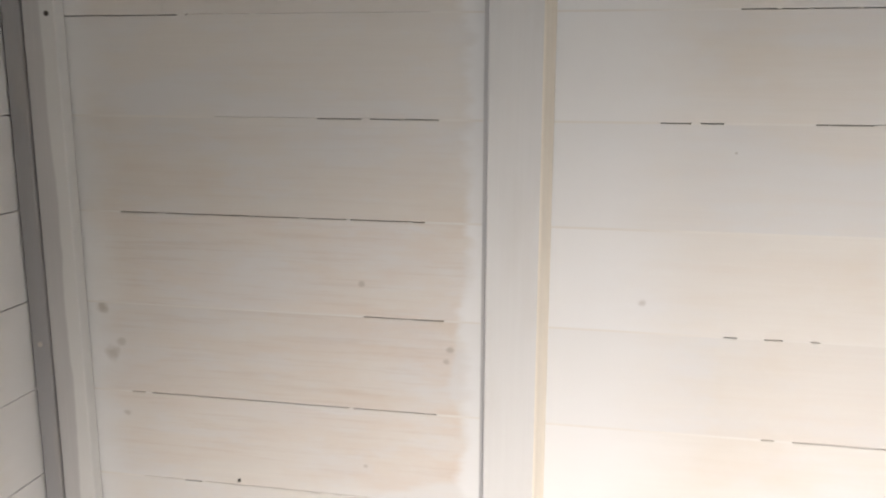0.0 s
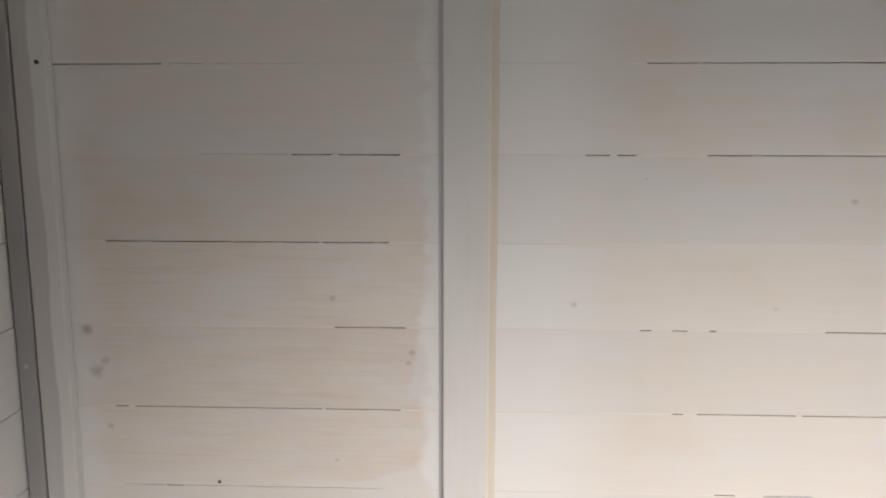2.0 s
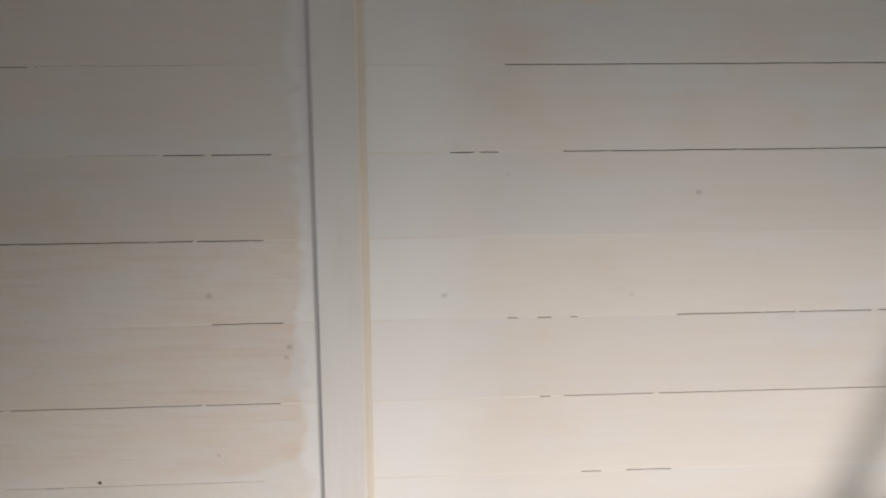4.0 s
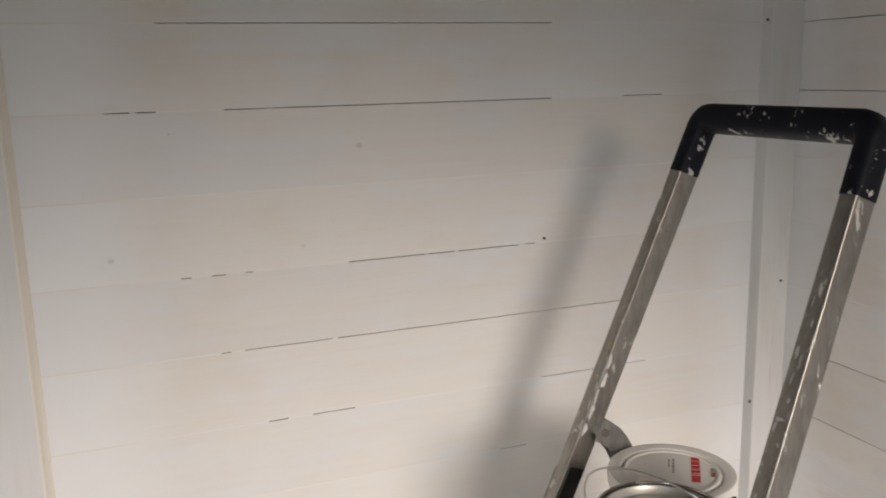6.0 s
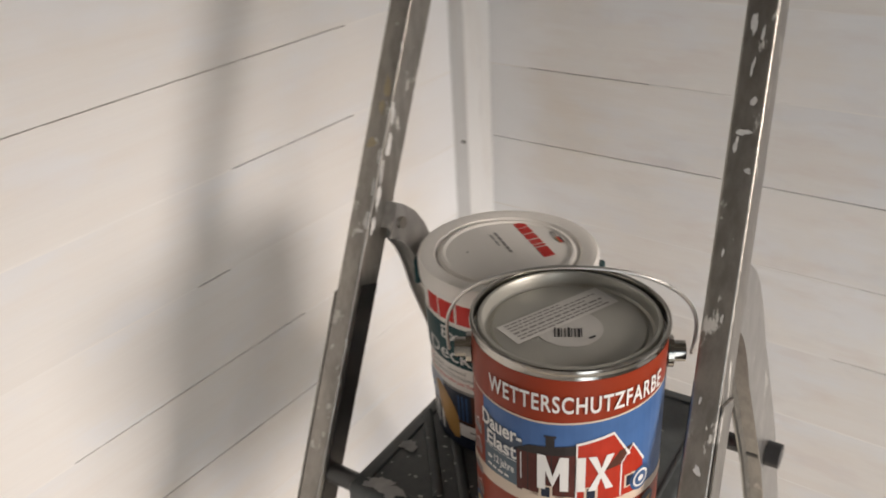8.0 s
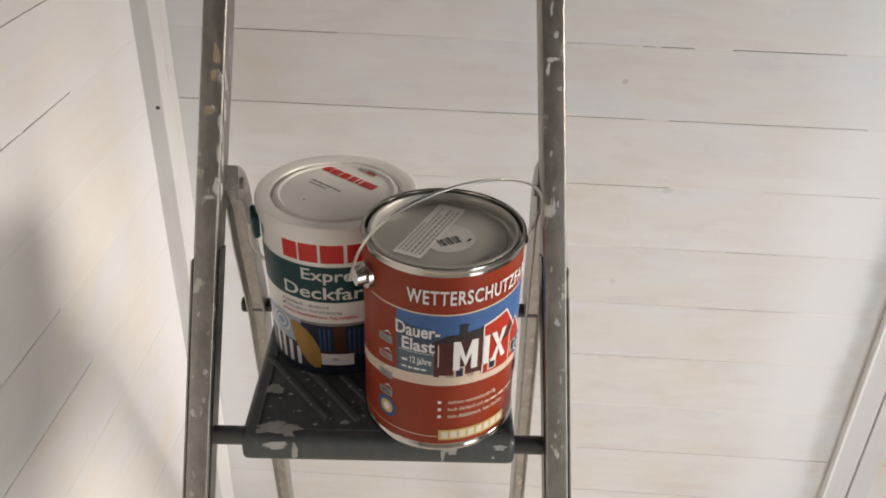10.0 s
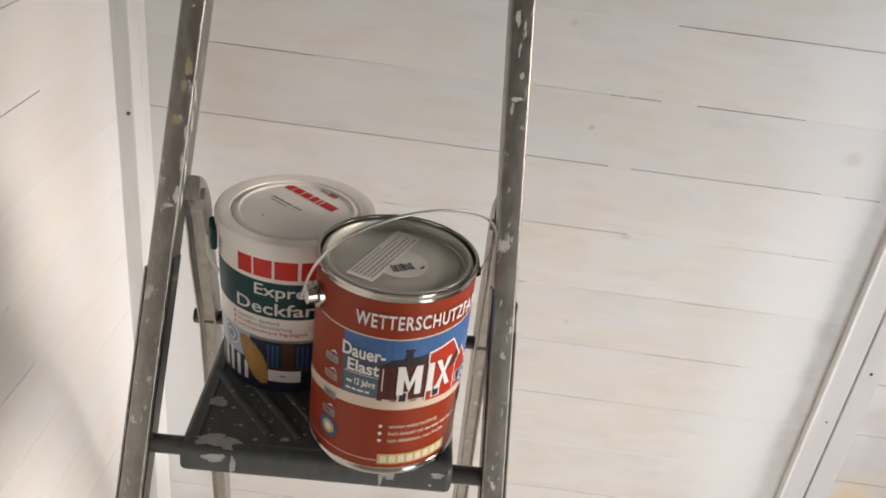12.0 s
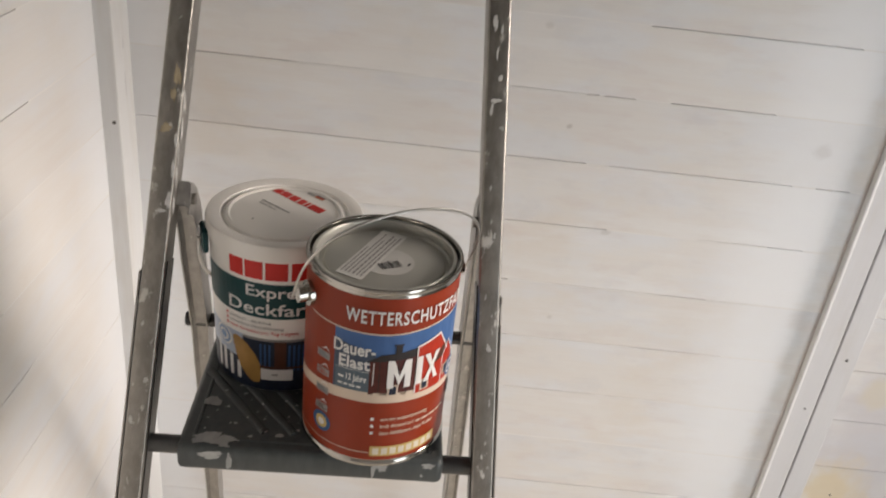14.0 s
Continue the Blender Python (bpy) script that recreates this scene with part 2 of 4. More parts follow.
BOARDS_Y = painted_boards("white_washed_boards_y", 1, False, KNOTS_EAST, ((-1.275, -1.235, -1.17, -1.02), (-0.16, -0.05, 0.2, 0.3)),
                         ((-1.55, 0.45, 0.32, (0.55, 0.53, 0.565)), (-1.46, 0.56, 0.05, (0.66, 0.60, 0.47)), (-1.44, 0.295, 0.105, (0.72, 0.58, 0.32))))
BATTEN = painted_batten("white_batten_paint", (0.70, 0.71, 0.725))
BATTEN_COOL = painted_batten("cool_white_batten_paint", (0.69, 0.70, 0.705), 0.28)
BATTEN_SIDE = painted_batten("side_batten_paint", (0.63, 0.63, 0.645), 0.2)
BATTEN_HALF = half_painted("half_white_batten_paint", -1.944)
BATTEN_GREY = painted_batten("grey_batten_paint", (0.36, 0.365, 0.385), 0.2)
# lighter white that paints light onto the side batten's edge
EDGE_LIGHT = painted_batten("fresh_white_paint", (0.81, 0.81, 0.81), 0.0)
# grey of the middle batten's painted shadow, and of the paint cracks
SHADOW_CRACK_GREY = painted_batten("grey_batten_edge", (0.53, 0.535, 0.56), 0.1)
CREAM_EDGE = painted_batten("cream_batten_edge", (0.83, 0.785, 0.705), 0.0)
GAP_SOFT = plain("grey_gap_paint", (0.17, 0.165, 0.16), 0.8)
GAP_DARK = plain("dark_joint_depth", (0.075, 0.065, 0.06), 0.9)
# assumed tones: pale floor bounces light up, dark ceiling and south wall limit it
FLOOR_PALE = plain("pale_floor_wood", (0.72, 0.67, 0.58), 0.55, vary=0.15, scale=12)
CEIL = plain("bare_ceiling_boards", (0.20, 0.175, 0.145), 0.6, vary=0.05, scale=8)
SOUTH_DARK = plain("bare_wall_boards", (0.17, 0.145, 0.12), 0.6, vary=0.08, scale=8)
FILL = plain("paint_filled_joint", (0.735, 0.725, 0.71), 0.55, vary=0.03, scale=25)
NAIL = plain("nail_head_dark", (0.06, 0.055, 0.05), 0.6)
ALU = splashed("scuffed_aluminium", (0.315, 0.298, 0.272), 0.38, 0.94, paint=(0.55, 0.53, 0.49), amount=0.59, soft=0.05)
ALU_PALE = splashed("pale_smeared_aluminium", (0.39, 0.38, 0.365), 0.40, 0.85, paint=(0.60, 0.585, 0.55), amount=0.60, soft=0.08)
GRIP = splashed("black_plastic_grip", (0.0025, 0.0029, 0.0085), 0.6, 0.0, paint=(0.50, 0.49, 0.48), amount=0.585, stretch=(32, 32, 30), gloss=0.25)
TREAD = splashed("grey_plastic_tread", (0.062, 0.070, 0.071), 0.42, 0.0, paint=(0.40, 0.40, 0.39), amount=0.66, stretch=(22, 22, 22))
DRIED = plain("dried_white_paint", (0.36, 0.36, 0.35), 0.6, vary=0.22, scale=70)
BLACK = plain("black_plastic", (0.02, 0.02, 0.022), 0.45)
SHADE_ALU = plain("dark_channel_metal", (0.045, 0.04, 0.036), 0.32, 0.7, vary=0.3, scale=30)
STEEL_DARK = plain("dark_steel_rod", (0.10, 0.10, 0.10), 0.42, 0.6)
TIN = plain("bright_tinplate", (0.42, 0.40, 0.365), 0.16, 1.0, vary=0.05, scale=30)
TIN_LID = plain("grey_tin_lid", (0.45, 0.445, 0.405), 0.40, 0.5, vary=0.05, scale=22)
WIRE = plain("galvanised_wire", (0.58, 0.57, 0.55), 0.3, 1.0)
ORANGE = ink("orange_print", (0.228, 0.028, 0.008), 0.03, 14)
BLUE = ink("sky_blue_print", (0.05, 0.115, 0.275), 0.12, 40)
CREAM = ink("cream_print", (0.56, 0.46, 0.365), 0.03, 60)
WHITE_INK = ink("white_print", (0.66, 0.65, 0.63), 0.02, 60)
HOUSE_RED = ink("red_house_print", (0.36, 0.028, 0.012), 0.12, 90)
HOUSE_DARK = ink("dark_barn_print", (0.075, 0.018, 0.014), 0.2, 110)
ROOF_DARK = ink("dark_roof_print", (0.026, 0.022, 0.022), 0.25, 90)
DUSK = ink("dusk_blue_print", (0.055, 0.075, 0.11), 0.2, 50)
SLATE = ink("slate_print", (0.085, 0.115, 0.14), 0.08, 60)
YELLOW = ink("yellow_print", (0.50, 0.36, 0.13), 0.06, 60)
BUCKET_WHITE = plain("white_bucket_plastic", (0.84, 0.815, 0.77), 0.42, vary=0.02, scale=18)
TEAL = ink("dark_teal_print", (0.006, 0.046, 0.05), 0.05, 60)
RED_INK = ink("red_print", (0.56, 0.032, 0.026), 0.03, 60)
NAVY = ink("dark_blue_print", (0.016, 0.022, 0.04), 0.3, 120)
STRIPE_BLUE = ink("blue_stripe_print", (0.035, 0.085, 0.2), 0.1, 60)
OCHRE = ink("ochre_print", (0.36, 0.2, 0.06), 0.15, 60)
BROWN = ink("brown_print", (0.075, 0.028, 0.018), 0.15, 60)
GREY_INK = ink("grey_print", (0.26, 0.25, 0.24), 0.06, 60)
BOX_INK = ink("box_print", (0.58, 0.53, 0.44))
PALE_SKY = plain("pale_sky_print", (0.38, 0.44, 0.55), 0.36, vary=0.12, scale=40)
SEAL_BLUE = plain("seal_blue_print", (0.20, 0.30, 0.48), 0.36)
PAPER = plain("paper_sticker", (0.52, 0.505, 0.475), 0.5, vary=0.03)
SKIN_LID = plain("clear_disc_sticker", (0.50, 0.49, 0.465), 0.35, vary=0.03)
STICKER = plain("price_sticker_paper", (0.60, 0.59, 0.56), 0.5, vary=0.05, scale=45)


# ---- mesh helpers ----
def link(name, bm, mat, parent=None, label="", smooth=False):
    me = bpy.data.meshes.new(name)
    bmesh.ops.recalc_face_normals(bm, faces=bm.faces)
    bm.to_mesh(me)
    bm.free()
    if smooth:
        me.shade_smooth()
        me.set_sharp_from_angle(angle=radians(35))
    me.materials.append(mat)
    ob = new(name, me)
    if parent is not None:
        ob.parent = parent
    if label:
        ob["label"] = label
    return ob


def part(name, bm, mat, parent, label="", smooth=False):
    return link(name, bm, mat, parent, label, smooth)


def add_box(bm, lo, hi, bevel=0.0, segs=2):
    r = bmesh.ops.create_cube(bm, size=1.0)
    vs = r["verts"]
    for v in vs:
        for i in range(3):
            v.co[i] = lo[i] + (v.co[i] + 0.5) * (hi[i] - lo[i])
    if bevel:
        es = list({e for v in vs for e in v.link_edges})
        bmesh.ops.bevel(bm, geom=es, offset=bevel, segments=segs, affect="EDGES", profile=0.5)


def box(lo, hi, bevel=0.0, segs=2):
    bm = bmesh.new()
    add_box(bm, lo, hi, bevel, segs)
    return bm


def lathe(profile, segs=64, closed=False):
    """Turn a list of (radius, z) about the z axis."""
    bm = bmesh.new()
    rings = []
    for r, z in profile:
        if r < 1e-6:
            rings.append([bm.verts.new((0, 0, z))])
        else:
            rings.append([bm.verts.new((r * math.cos(2 * math.pi * i / segs), r * math.sin(2 * math.pi * i / segs), z)) for i in range(segs)])
    pairs = list(zip(rings, rings[1:])) + ([(rings[-1], rings[0])] if closed else [])
    for a, b in pairs:
        for i in range(segs):
            j = (i + 1) % segs
            if len(a) == 1 and len(b) > 1:
                bm.faces.new((a[0], b[i], b[j]))
            elif len(b) == 1 and len(a) > 1:
                bm.faces.new((a[i], a[j], b[0]))
            elif len(a) > 1:
                bm.faces.new((a[i], a[j], b[j], b[i]))
    return bm


def sweep(path, half_w, half_d, side, corner=0.25, ends=True):
    """A rounded rectangular bar along path. side: its width direction; half_w across side, half_d across the rest."""
    bm = bmesh.new()
    side = Vector(side).normalized()
    section = []
    c = corner * min(half_w, half_d)
    for sx, sy in ((1, 1), (-1, 1), (-1, -1), (1, -1)):
        turns = [math.radians(90 * i / 4) for i in range(5)]
        pts = [(sx * (half_w - c + c * math.cos(a)), sy * (half_d - c + c * math.sin(a))) for a in turns]
        section += pts if sx * sy > 0 else pts[::-1]
    rings = []
    pts = [Vector(p) for p in path]
    for i, p in enumerate(pts):
        tan = (pts[min(i + 1, len(pts) - 1)] - pts[max(i - 1, 0)]).normalized()
        other = tan.cross(side).normalized()
        rings.append([bm.verts.new(p + side * a + other * b) for a, b in section])
    n = len(section)
    for a, b in zip(rings, rings[1:]):
        for i in range(n):
            bm.faces.new((a[i], a[(i + 1) % n], b[(i + 1) % n], b[i]))
    if ends:
        bm.faces.new(rings[0])
        bm.faces.new(rings[-1])
    return bm


def pipe(path, radius, segs=10):
    bm = bmesh.new()
    pts = [Vector(p) for p in path]
    ref = Vector((0.31, 0.2, 0.93)).normalized()
    rings = []
    for i, p in enumerate(pts):
        tan = (pts[min(i + 1, len(pts) - 1)] - pts[max(i - 1, 0)]).normalized()
        a = (ref - tan * ref.dot(tan)).normalized()
        b = tan.cross(a)
        ref = a
        rings.append([bm.verts.new(p + radius * (a * math.cos(2 * math.pi * k / segs) + b * math.sin(2 * math.pi * k / segs))) for k in range(segs)])
    for r, s in zip(rings, rings[1:]):
        for i in range(segs):
            bm.faces.new((r[i], r[(i + 1) % segs], s[(i + 1) % segs], s[i]))
    bm.faces.new(rings[0])
    bm.faces.new(rings[-1])
    return bm


def thing(name, label, category, group="", loc=(0, 0, 0), rz=0.0):
    ob = new(name)
    ob.matrix_world = pose(*loc, 0, 0, rz)
    return tagged(ob, label, category, group)


# ---- room ----
PITCH = 0.122
XL, YS, TOP, LOW = -2.0, -2.90, 2.192, -0.10   # west wall, south wall, ceiling, floor


def joint(k):
    return 1.46 - k * PITCH


def wall_slab(name, lo, hi, label):
    ob = link(name, box(lo, hi), GAP_DARK)
    return tagged(ob, label, "wall", kind="structure")


north = wall_slab("wall_north", (XL - 0.12, 0.021, LOW), (0.12, 0.12, TOP), "white-washed timber board wall behind the stepladder")
east = wall_slab("wall_east", (0.021, YS - 0.12, LOW), (0.12, 0.021, TOP), "white-painted timber board wall beside the stepladder")
# the west wall has an open doorway behind the camera
DY0, DY1, DH = -2.55, -1.65, 1.92
wbm = bmesh.new()
add_box(wbm, (XL - 0.12, YS - 0.12, LOW), (XL - 0.021, DY0, TOP))
add_box(wbm, (XL - 0.12, DY1, LOW), (XL - 0.021, 0.021, TOP))
add_box(wbm, (XL - 0.12, DY0, DH), (XL - 0.021, DY1, TOP))
west = tagged(link("wall_west", wbm, GAP_DARK), "white-painted timber board wall with an open doorway", "wall", kind="structure")
# unseen south wall, floor and ceiling, added and toned to shape bounced light
tagged(link("wall_south", box((XL - 0.021, YS - 0.12, LOW), (0.021, YS, TOP)), SOUTH_DARK), "plain unseen wall, kept dark to limit bounced light", "wall", kind="structure")
tagged(link("floor", box((XL - 0.12, YS - 0.12, LOW - 0.10), (0.12, 0.12, LOW)), FLOOR_PALE), "plain unseen floor under the stepladder, pale to bounce light", "floor", kind="structure")
tagged(link("ceiling", box((XL - 0.12, YS - 0.12, TOP), (0.12, 0.12, TOP + 0.08)), CEIL), "plain unseen ceiling, kept dark to limit bounced light", "ceiling", kind="structure")


# ---- stepladder ----
# local axes: x to the back, y across, z up
LAD_Y, LAD_TURN = -0.407, 3.2
ladder = thing("stepladder", "paint-splashed aluminium stepladder with black top grip and grey tread", "stepladder", loc=(0.007, LAD_Y, 0), rz=LAD_TURN)
LEAN, TAPER = 0.395, 0.063


def stile_x(z):
    return -0.699 + LEAN * (z - 0.88)


def half_span(z):
    return 0.183 + TAPER * (0.88 - z)


along = Vector((LEAN, 0, 1)).normalized()
back = Vector((1, 0, -LEAN)).normalized()
SW, SD = 0.0115, 0.0168                     # half width and half depth of a stile
for s in (1, -1):
    a = Vector((stile_x(LOW + 0.012), s * half_span(LOW + 0.012), LOW + 0.012)) + back * SD
    b = Vector((stile_x(1.545), s * half_span(1.545), 1.545)) + back * SD
    part("stile", sweep([a.lerp(b, i / 6) for i in range(7)], SW, SD, (0, 1, 0), 0.22), ALU, ladder, "scuffed aluminium stile with paint splashes", True)
    # the riveted outer channel below the hinge
    c0 = Vector((stile_x(0.05), s * (half_span(0.05) + 0.0128), 0.05)) + back * SD
    c1 = Vector((stile_x(1.06), s * (half_span(1.06) + 0.0128), 1.06)) + back * SD
    part("channel", sweep([c0, c1], 0.0009, SD - 0.0005, (0, 1, 0), 0.3), ALU, ladder)
    # dark plate whose colour gives the shade inside the open stile channel
    d0 = Vector((stile_x(0.10), s * (half_span(0.10) - SW - 0.0006), 0.10)) + back * (SD + 0.002)
    d1 = Vector((stile_x(1.07), s * (half_span(1.07) - SW - 0.0006), 1.07)) + back * (SD + 0.002)
    part("inner_channel", sweep([d0, d1], 0.0007, SD - 0.0045, (0, 1, 0), 0.3), SHADE_ALU, ladder, "dark plate painting the shade inside the stile's channel")
    part("foot", box((stile_x(LOW), s * half_span(LOW) - 0.016, LOW), (stile_x(LOW) + 0.055, s * half_span(LOW) + 0.016, LOW + 0.03), 0.004), BLACK, ladder)

# black grip: an upturned U over the stile ends
arc = []
for i in range(7):
    a = math.pi / 2 * i / 6
    arc.append((0, half_span(1.545) - 0.016 + 0.016 * math.cos(a), 1.543 + 0.020 * math.sin(a)))
left_side = [(stile_x(1.487), half_span(1.487), 1.487)] + [(stile_x(p[2]), p[1], p[2]) for p in arc]
u_path = [Vector(p) + back * SD for p in left_side + [(p[0], -p[1], p[2]) for p in reversed(left_side)]]


def sweep_u(path, half_w, half_d):
    """A rounded bar along a U that lies in the plane of the stiles."""
    bm = bmesh.new()
    normal = along.cross(Vector((0, 1, 0))).normalized()
    rings = []
    for i, p in enumerate(path):
        tan = (path[min(i + 1, len(path) - 1)] - path[max(i - 1, 0)]).normalized()
        inn = tan.cross(normal).normalized()
        ring = []
        wide = half_w * (0.76 + 0.24 * abs(tan.y))
        for k in range(16):
            a = 2 * math.pi * k / 16
            ca, sa = math.cos(a), math.sin(a)
            ring.append(bm.verts.new(p + inn * wide * math.copysign(abs(ca) ** 0.55, ca) + normal * half_d * math.copysign(abs(sa) ** 0.55, sa)))
        rings.append(ring)
    for a, b in zip(rings, rings[1:]):
        for i in range(16):
            bm.faces.new((a[i], a[(i + 1) % 16], b[(i + 1) % 16], b[i]))
    bm.faces.new(rings[0])
    bm.faces.new(rings[-1])
    return bm


part("grip", sweep_u(u_path, 0.0190, 0.0195), GRIP, ladder, "black plastic top grip with white paint marks", True)

# tread: a ribbed plastic platform
PX0, PX1, PH, PZ = -0.697, -0.405, 0.140, 0.893
RX = -0.4415
tread = part("tread", box((PX0, -PH, PZ - 0.032), (PX1, PH, PZ), 0.007, 3), TREAD, ladder, "dark grey plastic platform tread with white paint splashes", True)
RIM = 0.014                                 # the low border inside the tread's edge
for lo, hi in (((PX0 + RIM, PH - RIM - 0.004), (PX1 - RIM, PH - RIM)), ((PX0 + RIM, -PH + RIM), (PX1 - RIM, -PH + RIM + 0.004)),
               ((PX0 + RIM, -PH + RIM + 0.004), (PX0 + RIM + 0.004, PH - RIM - 0.004)), ((PX1 - RIM - 0.004, -PH + RIM + 0.004), (PX1 - RIM, PH - RIM - 0.004))):
    part("border", box((*lo, PZ - 0.001), (*hi, PZ + 0.0016), 0.0012, 2), TREAD, tread, "", True)
for i in range(7):
    # broad diagonal ridges across the tread
    y = PH - 0.016 - i * 0.0315
    p = Vector((-0.575, y, PZ - 0.0012))
    q = p + Vector((-0.79, -0.615, 0)) * 0.117
    r = p + Vector((0.79, 0.615, 0)) * 0.175
    if q.y < -PH + 0.03:
        q = p + Vector((-0.79, -0.615, 0)) * max(0.02, (p.y + PH - 0.03) / 0.615)
    if r.y > PH - 0.022:
        r = p + Vector((0.79, 0.615, 0)) * max(0.012, (PH - 0.022 - p.y) / 0.615)
    part("ridge", sweep([q, r], 0.0055, 0.0040, (-0.615, 0.79, 0), 0.9), TREAD, tread, "", True)


def blot(cx, cy, rx, ry, seed, n=64):
    rnd = random.Random(seed)
    waves = [(k, rnd.uniform(0.08, 0.26) / k ** 0.5, rnd.uniform(0, 6.3)) for k in (2, 3, 5, 7, 11, 13)]
    out = []
    for i in range(n):
        a = 2 * math.pi * i / n
        k = max(0.25, 0.8 + sum(h * math.sin(f * a + p) for f, h, p in waves))
        out.append((cx + rx * k * math.cos(a), cy + ry * k * math.sin(a)))
    return out


def splash(cx, cy, rx, ry, seed, front=False):
    """A dried splash of paint on the tread's top, or on its front edge."""
    bm = bmesh.new()
    pts = blot(cx, cy, rx, ry, seed)
    bm.faces.new([bm.verts.new((PX0 - 0.0006 - seed * 0.00002, a, b) if front else (a, b, PZ + 0.0018 + seed * 0.00002)) for a, b in pts])
    part("paint_splash", bm, DRIED, tread, "dried white paint splash")


splash(PX0 + 0.014, PH - 0.034, 0.012, 0.022, 1)
splash(PX0 + 0.015, PH - 0.052, 0.006, 0.010, 2)
splash(PX0 + 0.006, PH - 0.048, 0.006, 0.007, 15)
splash(PH - 0.036, PZ - 0.008, 0.016, 0.006, 12, True)
splash(PH - 0.055, PZ - 0.016, 0.004, 0.013, 3, True)
splash(-0.074, PZ - 0.010, 0.008, 0.008, 4, True)
splash(-0.066, PZ - 0.016, 0.003, 0.010, 14, True)
splash(-0.124, PZ - 0.005, 0.009, 0.004, 5, True)
splash(PX0 + 0.074, PH - 0.024, 0.011, 0.010, 6)
for cx, cy, r, seed in ((0.052, 0.072, 0.0035, 7), (0.040, 0.085, 0.0022, 8), (0.075, 0.060, 0.0025, 9), (0.030, 0.052, 0.0030, 16), (0.066, 0.098, 0.0020, 17),
                        (0.024, 0.036, 0.0040, 18), (0.034, 0.018, 0.0024, 19), (0.090, 0.083, 0.0020, 20), (0.020, 0.066, 0.0022, 21), (0.047, 0.030, 0.0018, 22)):
    splash(PX0 + cx, cy, r, r * 1.3, seed)

rng = random.Random(5)
for i in range(26):
    r = rng.uniform(0.0008, 0.0017)
    splash(PX0 + rng.uniform(0.02, 0.13), rng.uniform(-0.02, 0.118), r, r * rng.uniform(1.0, 2.0), 100 + i)


def stile_mark(s, z, across, rx, rz, seed, mat=None):
    """A dried fleck of paint on the front of a stile."""
    bm = bmesh.new()
    base = Vector((stile_x(z), s * half_span(z) + across, z)) - back * (0.0005 + 0.00001 * (seed % 9))
    bm.faces.new([bm.verts.new(base + Vector((0, a, 0)) + along * b) for a, b in blot(0, 0, rx, rz, seed, 28)])
    part("paint_fleck", bm, mat or FLECK, ladder, "dried tan paint fleck" if mat else "dried white paint fleck")


def inner_mark(s, z, depth, rx, rz, seed):
    """A dried run of paint on the inner side of a stile."""
    bm = bmesh.new()
    base = Vector((stile_x(z), s * (half_span(z) - SW - 0.0006), z)) + back * depth
    bm.faces.new([bm.verts.new(base + back * a + along * b) for a, b in blot(0, 0, rx, rz, seed, 28)])
    part("paint_run", bm, FLECK, ladder, "dried white paint run")


FLECK = plain("white_paint_fleck", (0.55, 0.54, 0.52), 0.6, vary=0.12, scale=110)
for i, (z, across, rx, rz) in enumerate(((1.372, 0.003, 0.0014, 0.007), (1.350, -0.004, 0.0016, 0.006), (1.318, 0.004, 0.0030, 0.009), (1.312, -0.003, 0.0016, 0.006),
                                         (1.290, 0.001, 0.0014, 0.008), (1.268, -0.003, 0.0030, 0.004), (1.247, 0.001, 0.0062, 0.003), (1.238, 0.005, 0.0018, 0.008),
                                         (1.222, -0.006, 0.0026, 0.003), (1.165, 0.003, 0.0012, 0.004), (1.120, -0.003, 0.0011, 0.005), (1.060, 0.004, 0.0012, 0.004),
                                         (1.010, -0.001, 0.0030, 0.005), (0.955, -0.004, 0.0012, 0.005), (0.900, 0.002, 0.0014, 0.004))):
    stile_mark(-1, z, across, rx, rz, 40 + i)
for i, (z, across, rx, rz) in enumerate(((1.185, -0.0090, 0.0016, 0.011), (1.158, -0.0088, 0.0018, 0.010), (1.128, -0.0080, 0.0034, 0.010), (1.118, -0.002, 0.0070, 0.002), (1.010, 0.004, 0.0020, 0.003), (0.955, -0.005, 0.0030, 0.004), (0.915, 0.006, 0.0026, 0.005))):
    stile_mark(1, z, across, rx, rz, 70 + i)
TAN = plain("tan_paint_fleck", (0.36, 0.30, 0.20), 0.55, vary=0.16, scale=120)
for i, (z, across, rx, rz) in enumerate(((1.243, -0.004, 0.0042, 0.012), (1.226, -0.002, 0.0034, 0.008), (1.195, 0.002, 0.0066, 0.0055))):
    stile_mark(1, z, across, rx, rz, 90 + i, TAN)
for i, (z, depth, rx, rz) in enumerate(((1.222, 0.004, 0.0030, 0.016), (1.196, 0.007, 0.0036, 0.018), (1.172, 0.004, 0.0022, 0.014), (1.150, 0.006, 0.0042, 0.014), (1.124, 0.006, 0.0040, 0.012))):
    inner_mark(1, z, depth, rx, rz, 110 + i)
for x in (PX0 + 0.016, RX):
    for s in (1, -1):
        rz, rr = (PZ - (0.0112 if s > 0 else 0.0165), 0.0098) if x < -0.5 else (PZ - 0.0155, 0.0090)
        ring = [(x, s * (PH - 0.01), rz), (x, s * (half_span(0.88) + (0.010 if x < -0.5 else 0.006 if s > 0 else 0.018)), rz)]
        part("rod", pipe(ring, rr, 14), STEEL_DARK, ladder, "dark round pivot rod", True)
for s in (1, -1):
    x, y = RX, s * (half_span(0.88) + (-0.004 if s > 0 else 0.008))
    part("knob", pipe([(x, y, PZ - 0.0155), (x, y + s * (0.014 if s < 0 else 0.008), PZ - 0.0155)], 0.0125 if s < 0 else 0.0098, 16), BLACK, ladder, "black plastic end knob", True)

